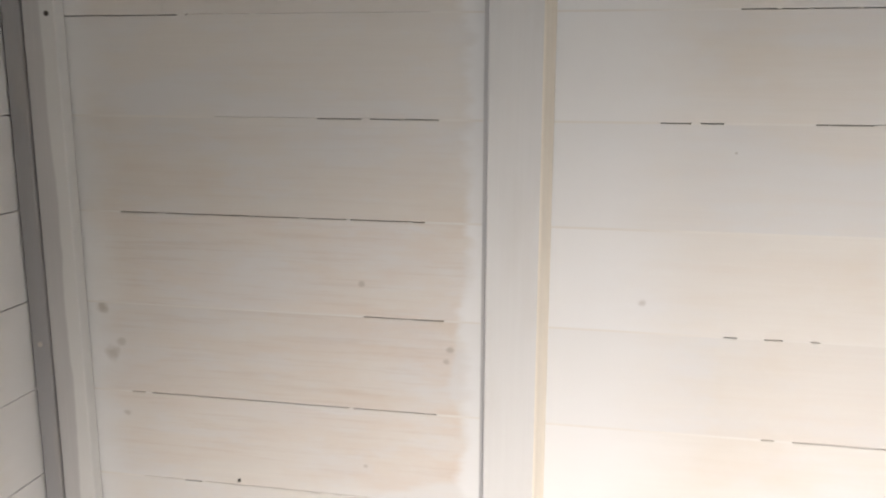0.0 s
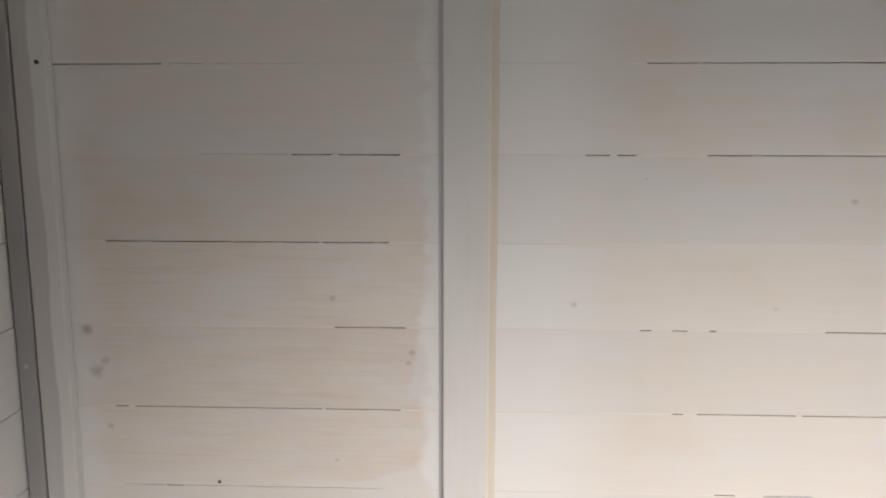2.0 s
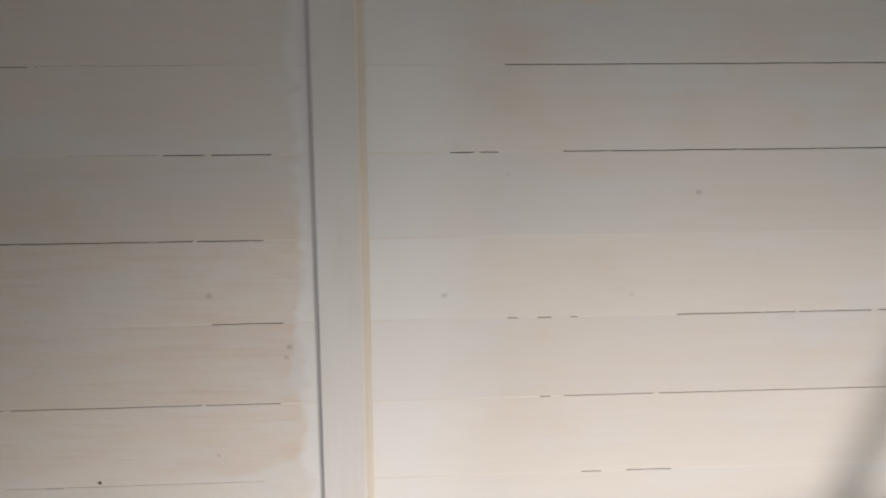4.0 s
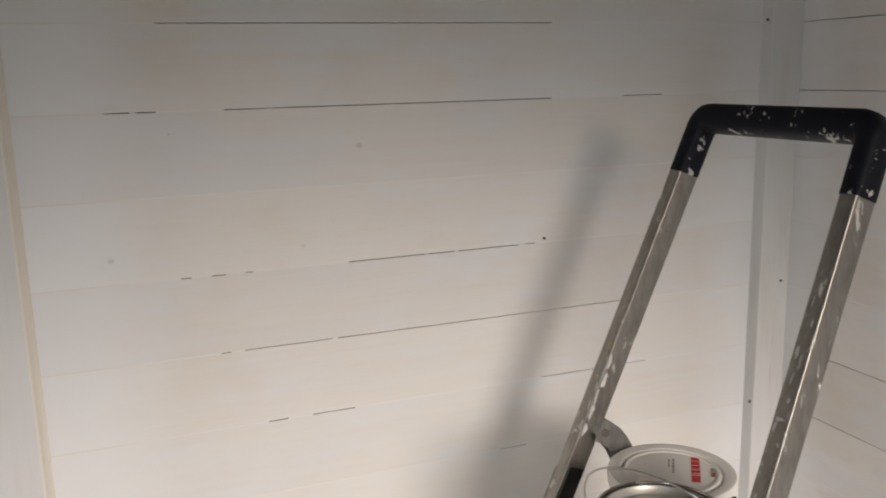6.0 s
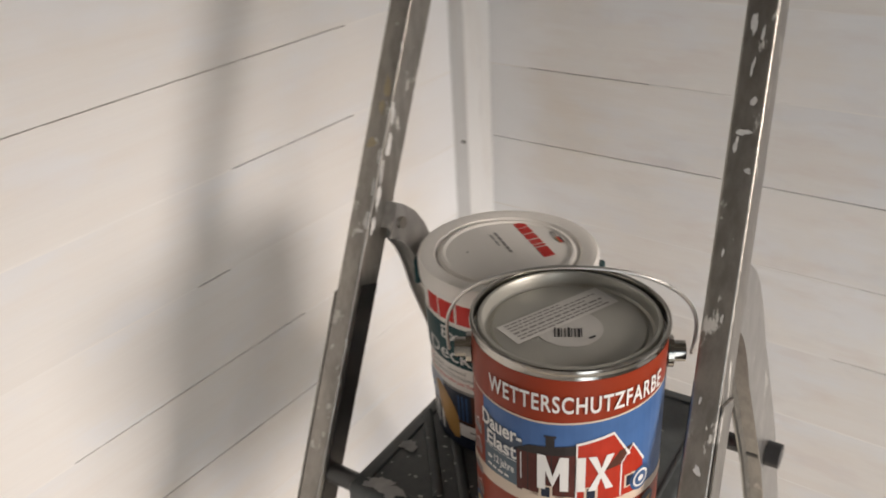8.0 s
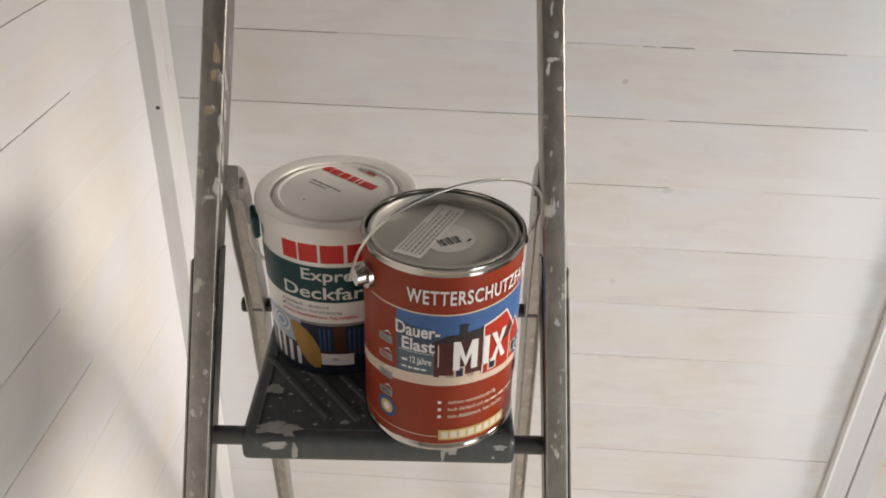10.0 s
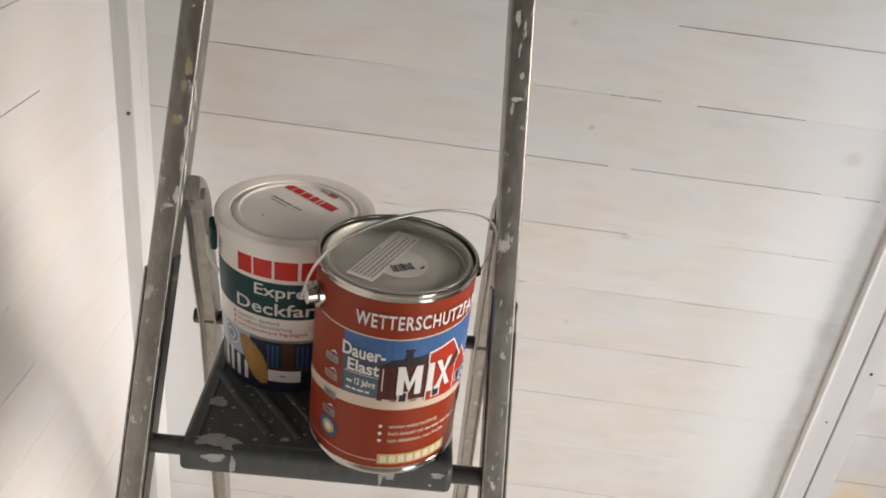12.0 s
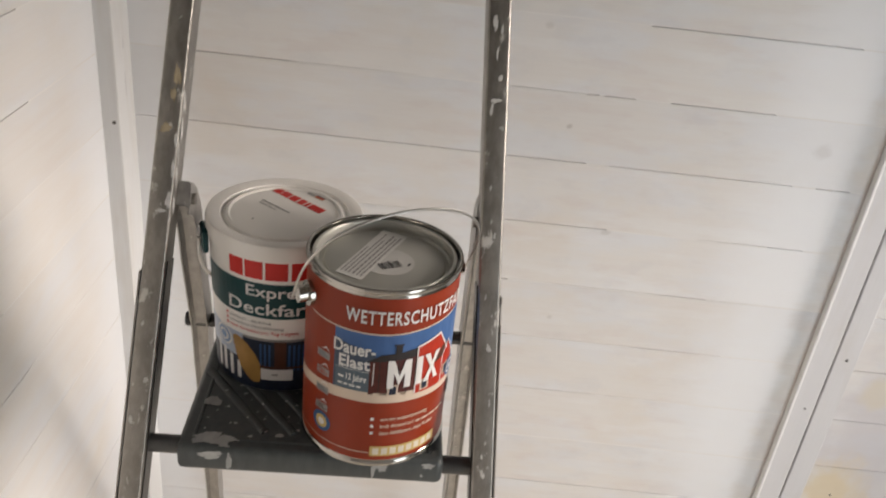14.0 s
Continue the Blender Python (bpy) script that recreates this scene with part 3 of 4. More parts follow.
# rear legs: bent aluminium channels, open towards the front, hinged to the stiles
def channel(path, half_w, half_d, wall):
    """A grooved bar along a path in a plane of constant y; its groove lies on the inside of the bend."""
    bm = bmesh.new()
    side = Vector((0, 1, 0))
    w, d, c = half_w, half_d, 0.003
    e = -d + 0.009                          # the floor of the groove
    section = [(-w, -d), (-w, d - c), (-w + c * 0.3, d - c * 0.3), (-w + c, d), (w - c, d), (w - c * 0.3, d - c * 0.3), (w, d - c), (w, -d),
               (w - wall, -d), (w - wall, e - c), (w - wall - c, e), (-w + wall + c, e), (-w + wall, e - c), (-w + wall, -d)]
    pts = [Vector(p) for p in path]
    rings = []
    for i, p in enumerate(pts):
        tan = (pts[min(i + 1, len(pts) - 1)] - pts[max(i - 1, 0)]).normalized()
        other = tan.cross(side).normalized()
        rings.append([bm.verts.new(p + side * a + other * b) for a, b in section])
    n = len(section)
    for a, b in zip(rings, rings[1:]):
        for i in range(n):
            bm.faces.new((a[i], a[(i + 1) % n], b[(i + 1) % n], b[i]))
    bm.faces.new(rings[0])
    bm.faces.new(rings[-1])
    return bm


HX, HZ = -0.571, 1.117                      # the hinge
BEND = [(-0.581, 1.1225), (-0.569, 1.1165), (-0.554, 1.105), (-0.541, 1.089), (-0.530, 1.070), (-0.520, 1.047), (-0.511, 1.022), (-0.4415, 0.8775), (-0.306, 0.5), (-0.095, LOW + 0.015)]
for s in (1, -1):
    deep = 0.0170 if s > 0 else 0.0260
    pts = [(x + (deep - 0.0170) * 1.15, s * (half_span(z) - (0.0145 if s > 0 else 0.003)), z) for x, z in BEND]
    part("rear_leg", channel(pts, 0.0105, deep, 0.0018), ALU_PALE, ladder, "pale paint-smeared aluminium rear leg, an open channel", True)
    part("foot", box((pts[-1][0] - 0.02, pts[-1][1] - 0.014, LOW), (pts[-1][0] + 0.02, pts[-1][1] + 0.014, LOW + 0.025), 0.004), BLACK, ladder)
    y0 = pts[2][1]
    part("hinge_bolt", pipe([(HX, y0 - s * 0.0150, HZ), (HX, y0 - s * 0.0100, HZ)], 0.0060, 12), ALU, ladder, "", True)
    part("hinge_bolt", pipe([(HX, y0 + s * 0.0095, HZ), (HX, y0 + s * 0.0125, HZ)], 0.0070, 12), ALU, ladder, "", True)


# ---- print wrapped round tins ----
def wrap(bm, radius, phi, z0=0.0):
    """Bends a flat drawing (x along the arc, y up) round a tin whose face at x = 0 looks towards the angle phi."""
    xs = [v.co.x for v in bm.verts]
    step = math.radians(5) * radius
    k = math.ceil(min(xs) / step)
    while k * step < max(xs):
        bmesh.ops.bisect_plane(bm, geom=bm.verts[:] + bm.edges[:] + bm.faces[:], plane_co=(k * step, 0, 0), plane_no=(1, 0, 0))
        k += 1
    for v in bm.verts:
        a = phi + v.co.x / radius
        v.co = (radius * math.cos(a), radius * math.sin(a), z0 + v.co.y)
    return bm


def flat(polys):
    bm = bmesh.new()
    for poly in polys:
        bm.faces.new([bm.verts.new((x, y, 0)) for x, y in poly])
    return bm


def rect(x0, x1, y0, y1):
    return [(x0, y0), (x1, y0), (x1, y1), (x0, y1)]


def disc(x, y, r, n=20):
    return [(x + r * math.cos(2 * math.pi * i / n), y + r * math.sin(2 * math.pi * i / n)) for i in range(n)]


def lettering(text, height, width=None, bold=0.0, spacing=1.0):
    """Flat letters from the built-in font, cap height given, squeezed to width; origin at the lower left."""
    cu = bpy.data.curves.new("lettering", "FONT")
    cu.body = text
    cu.resolution_u = 3
    cu.offset = bold
    cu.space_character = spacing
    ob = bpy.data.objects.new("lettering", cu)
    scene.collection.objects.link(ob)
    bpy.context.view_layer.update()
    me = bpy.data.meshes.new_from_object(ob.evaluated_get(bpy.context.evaluated_depsgraph_get()))
    bpy.data.objects.remove(ob)
    bm = bmesh.new()
    bm.from_mesh(me)
    bpy.data.meshes.remove(me)
    x0, x1 = min(v.co.x for v in bm.verts), max(v.co.x for v in bm.verts)
    sy = height / 0.73
    sx = sy if width is None else width / (x1 - x0)
    for v in bm.verts:
        v.co = ((v.co.x - x0) * sx, v.co.y * sy, 0)
    return bm


def moved(bm, dx, dy, turn=0.0):
    c, s = math.cos(turn), math.sin(turn)
    for v in bm.verts:
        x, y = v.co.x, v.co.y
        v.co = (x * c - y * s + dx, x * s + y * c + dy, 0)
    return bm


def bars(x0, x1, y, height, seed, gap=0.35):
    """Unreadable small print as a row of plain bars."""
    rnd = random.Random(seed)
    out, x = [], x0
    while x < x1 - height:
        w = min(x1 - x, height * rnd.uniform(1.6, 4.5))
        out.append(rect(x, x + w, y, y + height))
        x += w + height * gap * 2
    return out


# ---- orange paint tin ----
TIN_X, TIN_Y, TR, TH = -0.621, -0.503, 0.0768, 0.2135
tin = thing("paint_tin", "orange paint tin with metal lid and wire handle on the tread", "paint tin", "paint containers on the stepladder", (TIN_X, TIN_Y, PZ + 0.0025))
prof = [(0, 0.003), (TR - 0.003, 0.003), (TR - 0.002, 0.0), (TR + 0.0012, 0.0), (TR + 0.0018, 0.002), (TR + 0.0012, 0.0045), (TR, 0.006),
        (TR, TH - 0.009), (TR - 0.0006, TH - 0.0075), (TR - 0.0004, TH - 0.0055), (TR + 0.0016, TH - 0.004), (TR + 0.0020, TH - 0.002), (TR + 0.0014, TH - 0.0003), (TR - 0.0002, TH), (TR - 0.0016, TH - 0.0008), (TR - 0.0024, TH - 0.004), (TR - 0.0026, TH - 0.009), (TR - 0.006, TH - 0.009)]
part("body", lathe(prof, 96), TIN, tin, "bright tinplate can body and rims", True)
lid_prof = [(TR - 0.0040, TH - 0.0085), (TR - 0.0044, TH - 0.0035), (TR - 0.0055, TH - 0.0022), (TR - 0.0080, TH - 0.0022), (TR - 0.0092, TH - 0.0045), (TR - 0.0098, TH - 0.0120), (TR - 0.0115, TH - 0.0138), (TR - 0.0150, TH - 0.0135), (TR - 0.0165, TH - 0.0112), (TR - 0.0190, TH - 0.0103), (0, TH - 0.0100)]
tin_lid = part("lid", lathe(lid_prof, 96), TIN_LID, tin, "grey tinplate press lid with a paper sticker", True)
PHI = math.radians(212)
DEG = math.radians(1) * TR
label = part("label", wrap(flat([rect(-178 * DEG, 178 * DEG, 0.0075, TH - 0.0092)]), TR + 0.0003, PHI), ORANGE, tin, "orange printed wrap", True)
LZ = -0.895                                 # height in the room to height on the label


def printed(name, polys, mat, layer, text=""):
    return part(name, wrap(flat(polys), TR + 0.0003 + 0.00018 * layer, PHI), mat, label, text)


def strip(x0, x1, low, high, n=24):
    xs = [x0 + (x1 - x0) * i / n for i in range(n + 1)]
    return [(x, low(x)) for x in xs] + [(x, high(x)) for x in reversed(xs)]


A0, A1 = -88 * DEG, 88 * DEG


def top_line(x):
    return 1.0585 + LZ + 0.0055 * max(0, x / DEG + 20) / 60


def band_top(x):
    u = x / DEG
    return 0.9900 + LZ - 0.008 * max(0, (-u - 40) / 55) ** 1.5 - 0.006 * max(0, u / 40)


def band_low(x):
    return band_top(x) - 0.0125 + 0.002 * max(0, x / DEG / 40)


printed("picture_sky", [strip(-62 * DEG, A1, lambda x: band_top(x) - 0.001, top_line)], BLUE, 1, "printed blue sky")
printed("picture_line", [strip(A0, A1, top_line, lambda x: top_line(x) + 0.0016)], CREAM, 2)
printed("picture_band", [strip(-110 * DEG, A1, band_low, band_top)], CREAM, 3, "cream printed band")
printed("picture_shade", [[(-62 * DEG, 0.988 + LZ), (-30 * DEG, 0.988 + LZ), (-30 * DEG, 1.038 + LZ), (-62 * DEG, 1.046 + LZ)]], DUSK, 2, "dark printed field")
printed("picture_barn", [[(-34 * DEG, 0.988 + LZ), (8 * DEG, 0.986 + LZ), (8 * DEG, 1.034 + LZ), (-34 * DEG, 1.028 + LZ)]], HOUSE_DARK, 3, "printed dark barn")
printed("picture_plank", [rect((-27 + 7 * i) * DEG, (-26.4 + 7 * i) * DEG, 0.990 + LZ, 1.029 + LZ) for i in range(4)], ROOF_DARK, 4)
printed("picture_roof", [[(-36 * DEG, 1.027 + LZ), (6 * DEG, 1.032 + LZ), (2 * DEG, 1.041 + LZ), (-26 * DEG, 1.036 + LZ)], rect(-16 * DEG, -11 * DEG, 1.036 + LZ, 1.0465 + LZ), rect(-17 * DEG, -10 * DEG, 1.0465 + LZ, 1.0485 + LZ)], ROOF_DARK, 4)
printed("picture_house", [[(1.5 * DEG, 0.985 + LZ), (31 * DEG, 0.983 + LZ), (33 * DEG, 1.0235 + LZ), (22.5 * DEG, 1.0475 + LZ), (1.5 * DEG, 1.0405 + LZ)],
                          [(29 * DEG, 0.984 + LZ), (45 * DEG, 0.982 + LZ), (45 * DEG, 1.0105 + LZ), (36 * DEG, 1.030 + LZ), (29 * DEG, 1.017 + LZ)]], HOUSE_RED, 5, "printed red house")
printed("picture_trim", [[(22.5 * DEG, 1.0475 + LZ), (22.5 * DEG, 1.0500 + LZ), (34.5 * DEG, 1.0235 + LZ), (33 * DEG, 1.0225 + LZ)], [(1 * DEG, 1.0405 + LZ), (1 * DEG, 1.0428 + LZ), (22.5 * DEG, 1.0500 + LZ), (22.5 * DEG, 1.0475 + LZ)],
                         [(28 * DEG, 1.0150 + LZ), (28 * DEG, 1.0175 + LZ), (36 * DEG, 1.0328 + LZ), (36 * DEG, 1.0303 + LZ)], [(36 * DEG, 1.0303 + LZ), (36 * DEG, 1.0328 + LZ), (46.5 * DEG, 1.0105 + LZ), (45.2 * DEG, 1.0095 + LZ)],
                         rect(1 * DEG, 2 * DEG, 0.986 + LZ, 1.0405 + LZ), rect(28 * DEG, 29 * DEG, 0.984 + LZ, 1.016 + LZ)], WHITE_INK, 6)
printed("picture_roof", [[(17 * DEG, 1.014 + LZ), (28 * DEG, 1.0165 + LZ), (36 * DEG, 1.0315 + LZ), (27 * DEG, 1.0300 + LZ)]], BROWN, 6)
for wx, wz in ((-20, 0.987), (6, 0.987), (31, 0.990)):
    printed("picture_window", [rect(wx * DEG, (wx + 8) * DEG, wz + LZ, wz + 0.013 + LZ)], CREAM, 6)
    printed("picture_window", [rect((wx + 1.5) * DEG, (wx + 6.5) * DEG, wz + 0.0015 + LZ, wz + 0.0115 + LZ)], NAVY, 7)
printed("icon", [disc(52 * DEG, 0.960 + LZ, 0.0105)], NAVY, 5, "round dark printed icon")
printed("icon", [[(47 * DEG, 0.958 + LZ), (52 * DEG, 0.953 + LZ), (57 * DEG, 0.964 + LZ), (52 * DEG, 0.963 + LZ)]], OCHRE, 6)
printed("info_panel", [rect(-60 * DEG, -34 * DEG, 0.9900 + LZ, 1.0140 + LZ)], SLATE, 4, "dark printed panel")
printed("panel_edge", [rect(-60 * DEG, -34 * DEG, 1.0140 + LZ, 1.0146 + LZ), rect(-31.5 * DEG, -30.8 * DEG, 1.000 + LZ, 1.026 + LZ)], WHITE_INK, 5)
printed("seal", [disc(44 * DEG, 0.9925 + LZ, 0.0115)], STRIPE_BLUE, 7, "round blue printed seal")
printed("seal", [disc(44 * DEG, 0.9925 + LZ, 0.0085)], WHITE_INK, 8)
printed("seal", [disc(44 * DEG, 0.9925 + LZ, 0.0065)], STRIPE_BLUE, 9)
printed("seal", [disc(44 * DEG, 0.9925 + LZ, 0.0030)], WHITE_INK, 10)


def tin_text(text, x0, x1, z, height, bold, turn=0.0, mat=None, layer=7, spacing=1.0):
    bm = moved(lettering(text, height, (x1 - x0) * DEG, bold, spacing), x0 * DEG, z + LZ, turn)
    return part("lettering", wrap(bm, TR + 0.0003 + 0.00018 * layer, PHI), mat or WHITE_INK, label, "printed words")


tin_text("WETTERSCHUTZFARBE", -54.5, 58.5, 1.0712, 0.0152, 0.018, spacing=1.12)


def block_letter(ch, x, w, y, h):
    """Plain heavy capitals as polygons: M, I and X."""
    t = w * 0.27
    if ch == "M":
        return [rect(x, x + t, y, y + h), rect(x + w - t, x + w, y, y + h),
                [(x + t, y + h), (x + t, y + h * 0.55), (x + w / 2, y + h * 0.10), (x + w / 2, y + h * 0.42)],
                [(x + w / 2, y + h * 0.42), (x + w / 2, y + h * 0.10), (x + w - t, y + h * 0.55), (x + w - t, y + h)]]
    if ch == "I":
        return [rect(x, x + w, y, y + h)]
    m = x + w / 2
    return [[(x, y), (x + t * 1.15, y), (m, y + h * 0.36), (m, y + h * 0.64)], [(m, y + h * 0.64), (m, y + h * 0.36), (x + w - t * 1.15, y), (x + w, y)],
            [(x, y + h), (m, y + h * 0.36), (m, y + h * 0.64), (x + t * 1.15, y + h)], [(x + w, y + h), (x + w - t * 1.15, y + h), (m, y + h * 0.64), (m, y + h * 0.36)]]


for ch, x0, x1 in (("M", -21, -3), ("I", 1.5, 6.5), ("X", 8, 23.5)):
    printed("lettering", block_letter(ch, x0 * DEG, (x1 - x0) * DEG, 0.9965 + LZ, 0.0335), WHITE_INK, 9, "large white printed letter")
tin_text("Dauer-", -63, -30.5, 1.0330, 0.0145, 0.022)
tin_text("Elast", -58, -34, 1.0168, 0.0140, 0.022)
tin_text("12 Jahre", -51.5, -36, 1.0020, 0.0078, 0.02)
printed("small_print", bars(-58 * DEG, -53 * DEG, 1.0025 + LZ, 0.0026, 3) + bars(-58 * DEG, -38 * DEG, 0.9945 + LZ, 0.0022, 4), WHITE_INK, 7)
for i, (text, x1) in enumerate((("extrem wetterbeständig", 16), ("hoch deckend und", 4), ("kein Abblättern, kein Reißen", 24))):
    z = 0.9550 - i * 0.0090
    tin_text(text, -23, x1, z, 0.0048, 0.012, mat=CREAM, layer=5)
    printed("bullet", [rect(-30.5 * DEG, -28 * DEG, z + 0.0004 + LZ, z + 0.0038 + LZ)], WHITE_INK, 5)
printed("small_print", bars(6 * DEG, 38 * DEG, 0.9550 - 0.0090 + LZ, 0.0026, 21), CREAM, 5)
printed("brand_box", [rect(-29.5 * DEG, 28 * DEG, 0.9085 + LZ, 0.9215 + LZ)], YELLOW, 5, "plain yellow brand box")
for i in range(8):
    printed("brand_bar", [rect((-27.5 + 6.8 * i) * DEG, (-22.6 + 6.8 * i) * DEG, 0.9108 + LZ, 0.9192 + LZ)], BOX_INK, 6)
printed("picture_line", [rect(-120 * DEG, -30 * DEG, 0.9120 + LZ, 0.9130 + LZ)], CREAM, 2)
for i, z in enumerate((1.0225, 1.0020, 0.9800, 0.9575)):
    printed("icon", [rect(-79 * DEG, -66 * DEG, z - 0.0085 + LZ, z + LZ)], GREY_INK, 4, "small printed icon")
    printed("icon", [rect(-77.5 * DEG, -67.5 * DEG, z - 0.0062 + LZ, z - 0.0050 + LZ), rect(-77.5 * DEG, -70 * DEG, z - 0.0035 + LZ, z - 0.0022 + LZ)], (SLATE, HOUSE_RED, SLATE, HOUSE_DARK)[i], 5)
    printed("icon", [[(-75 * DEG, z + 0.0015 + LZ), (-70 * DEG, z + 0.0045 + LZ), (-66 * DEG, z + 0.0015 + LZ), (-70 * DEG, z + 0.0065 + LZ)]], WHITE_INK, 5)
printed("emblem", [disc(-72 * DEG, 0.9345 + LZ, 0.0125)], STRIPE_BLUE, 4, "round blue and yellow emblem")
printed("emblem", [disc(-72 * DEG, 0.9345 + LZ, 0.0080)], YELLOW, 5)
printed("emblem", [disc(-72 * DEG, 0.9345 + LZ, 0.0042)], WHITE_INK, 6)

# lid sticker with bar code
STK = math.radians(-58)
lz = TH - 0.0099


def on_lid(polys, mat, name, h, text="", turn=STK, at=(0.0, 0.0)):
    bm = flat(polys)
    c, s = math.cos(turn), math.sin(turn)
    for v in bm.verts:
        x, y = v.co.x, v.co.y
        v.co = (at[0] + x * c - y * s, at[1] + x * s + y * c, lz + h)
    return part(name, bm, mat, tin_lid, text)


# ears and wire handle
EAR = math.radians(-60.3)
for s in (1, -1):
    d = Vector((math.cos(EAR), math.sin(EAR), 0)) * s
    p = d * (TR + 0.0004)
    c = Vector((0, 0, TH - 0.034))
    part("ear", pipe([c + p, c + p + d * 0.004, c + p + d * 0.0045], 0.0130, 18), TIN, tin, "tinplate handle ear", True)
    part("ear_boss", pipe([c + p + d * 0.004, c + p + d * 0.013, c + p + d * 0.014], 0.0085, 16), TIN, tin, "", True)
bail = []
ax = Vector((math.cos(EAR), math.sin(EAR), 0))
lift = Vector((-0.0431, -0.0246, 0.1043))
for i in range(65):
    a = math.pi * (0.5 - 0.5 * math.cos(math.pi * i / 64))
    bail.append(Vector((0, 0, TH - 0.036)) + ax * 0.0962 * math.cos(a) + lift * math.sin(a) ** 0.62)
part("wire_handle", pipe(bail, 0.0014, 8), WIRE, tin, "thin bent wire handle", True)

# ---- white paint bucket ----
BX, BY, BH = -0.519, -0.383, 0.1930
BR0, BR1 = 0.0765, 0.0835
bucket = thing("paint_bucket", "white plastic paint bucket with lid and dark teal label band", "paint bucket", "paint containers on the stepladder", (BX, BY, PZ + 0.0025))


def br(z):
    return BR0 + (BR1 - BR0) * z / BH


bprof = [(0, 0.003), (BR0 - 0.004, 0.003), (BR0 - 0.003, 0), (BR0, 0.001), (BR0 + 0.0003, 0.004), (br(BH - 0.03), BH - 0.03), (br(BH - 0.02), BH - 0.012), (BR1 - 0.002, BH - 0.011), (0, BH - 0.011)]
part("body", lathe(bprof, 96), BUCKET_WHITE, bucket, "white plastic bucket body", True)
lprof = [(BR1 + 0.0002, BH - 0.020), (BR1 + 0.0025, BH - 0.019), (BR1 + 0.003, BH - 0.004), (BR1 + 0.0015, BH - 0.0005), (BR1 - 0.002, BH), (BR1 - 0.008, BH - 0.0008), (BR1 - 0.013, BH - 0.0015),
         (BR1 - 0.0145, BH - 0.0045), (BR1 - 0.017, BH - 0.0048), (BR1 - 0.019, BH - 0.0015), (BR1 - 0.022, BH - 0.001), (BR1 - 0.024, BH - 0.003), (0, BH - 0.003)]
blid = part("lid", lathe(lprof, 96), BUCKET_WHITE, bucket, "white plastic snap lid with small red print", True)
for turn in (22, 202):
    lug = box((-0.014, BR1 + 0.001, BH - 0.040), (0.014, BR1 + 0.008, BH - 0.012), 0.003)
    bmesh.ops.rotate(lug, verts=lug.verts, cent=(0, 0, 0), matrix=Matrix.Rotation(math.radians(turn), 3, "Z"))
    part("handle_lug", lug, TEAL, bucket, "dark green plastic handle lug", True)
a0 = math.radians(112)
loop = []
for i in range(41):
    a = a0 - math.pi * i / 40
    drop = math.sin(math.pi * i / 40)
    loop.append(((BR1 + 0.010) * math.cos(a), (BR1 + 0.010) * math.sin(a), BH - 0.026 - 0.125 * drop ** 0.8))
part("handle", pipe(loop, 0.0022, 8), BUCKET_WHITE, bucket, "white plastic carrying handle hanging down", True)
BPHI = math.radians(193)
BD = math.radians(1) * 0.0735


def bwrap(bm, layer):
    """Bends a drawing round the tapered bucket."""
    wrap(bm, 0.0735, BPHI)
    for v in bm.verts:
        k = (br(v.co.z) + 0.0003 + 0.00018 * layer) / 0.0735
        v.co.x *= k
        v.co.y *= k
    return bm


def bprint(name, polys, mat, layer, text=""):
    return part(name, bwrap(flat(polys), layer), mat, bucket, text)


bprint("band", [rect(-90 * BD, 110 * BD, 0.1010, 0.1455)], TEAL, 1, "dark teal printed band")
for x0, x1 in ((-46, -33.5), (-32, -18), (-16, 0.5), (3, 14), (16.5, 20.5), (22.5, 36)):
    bprint("brand_block", [rect(x0 * BD, x1 * BD, 0.1505, 0.1740)], RED_INK, 1, "plain red brand block")
bprint("picture_sky", [rect(-90 * BD, -36 * BD, 0.040, 0.0735)], PALE_SKY, 1, "pale blue printed sky")
bprint("picture", [rect(-90 * BD, -36 * BD, 0.0015, 0.040), rect(-36 * BD, 110 * BD, 0.0015, 0.0700)], NAVY, 1, "dark printed garden picture")
bprint("picture_haze", [rect(-36 * BD, 110 * BD, 0.0700, 0.0735)], GREY_INK, 1)
bprint("picture_stripe", [rect((-21 + 3.6 * i) * BD, (-19.4 + 3.6 * i) * BD, 0.034, 0.066) for i in range(3)] + [rect((2 + 3.8 * i) * BD, (3.8 + 3.8 * i) * BD, 0.030, 0.066) for i in range(8)], STRIPE_BLUE, 2)
bprint("picture_post", [rect(-9 * BD, 0.5 * BD, 0.033, 0.0705)], BROWN, 3)
bprint("picture_beam", [rect(-30 * BD, 60 * BD, 0.0335, 0.0362)], BROWN, 4)
bprint("picture_fence", [rect((-67 + 8.3 * i) * BD, (-63.2 + 8.3 * i) * BD, 0.010, 0.049 - 0.005 * i) for i in range(4)], WHITE_INK, 3, "white printed fence pickets")
bprint("picture_leaf", [[(-46 * BD, 0.066), (-43 * BD, 0.0695), (-38 * BD, 0.0685), (-31 * BD, 0.0615), (-25 * BD, 0.051), (-21 * BD, 0.039), (-20 * BD, 0.026), (-21 * BD, 0.012), (-26 * BD, 0.0105), (-32 * BD, 0.016), (-38 * BD, 0.028), (-43 * BD, 0.045)]], OCHRE, 5, "ochre printed leaf")
bprint("colour_tag", [rect(-20 * BD, 6 * BD, 0.0170, 0.0325)], WHITE_INK, 6)
bprint("small_print", bars(-11 * BD, -4 * BD, 0.0240, 0.0022, 40), GREY_INK, 7)
bprint("seal", [disc(-56.5 * BD, 0.0610, 0.0130, 28)], WHITE_INK, 4, "round blue and white seal")
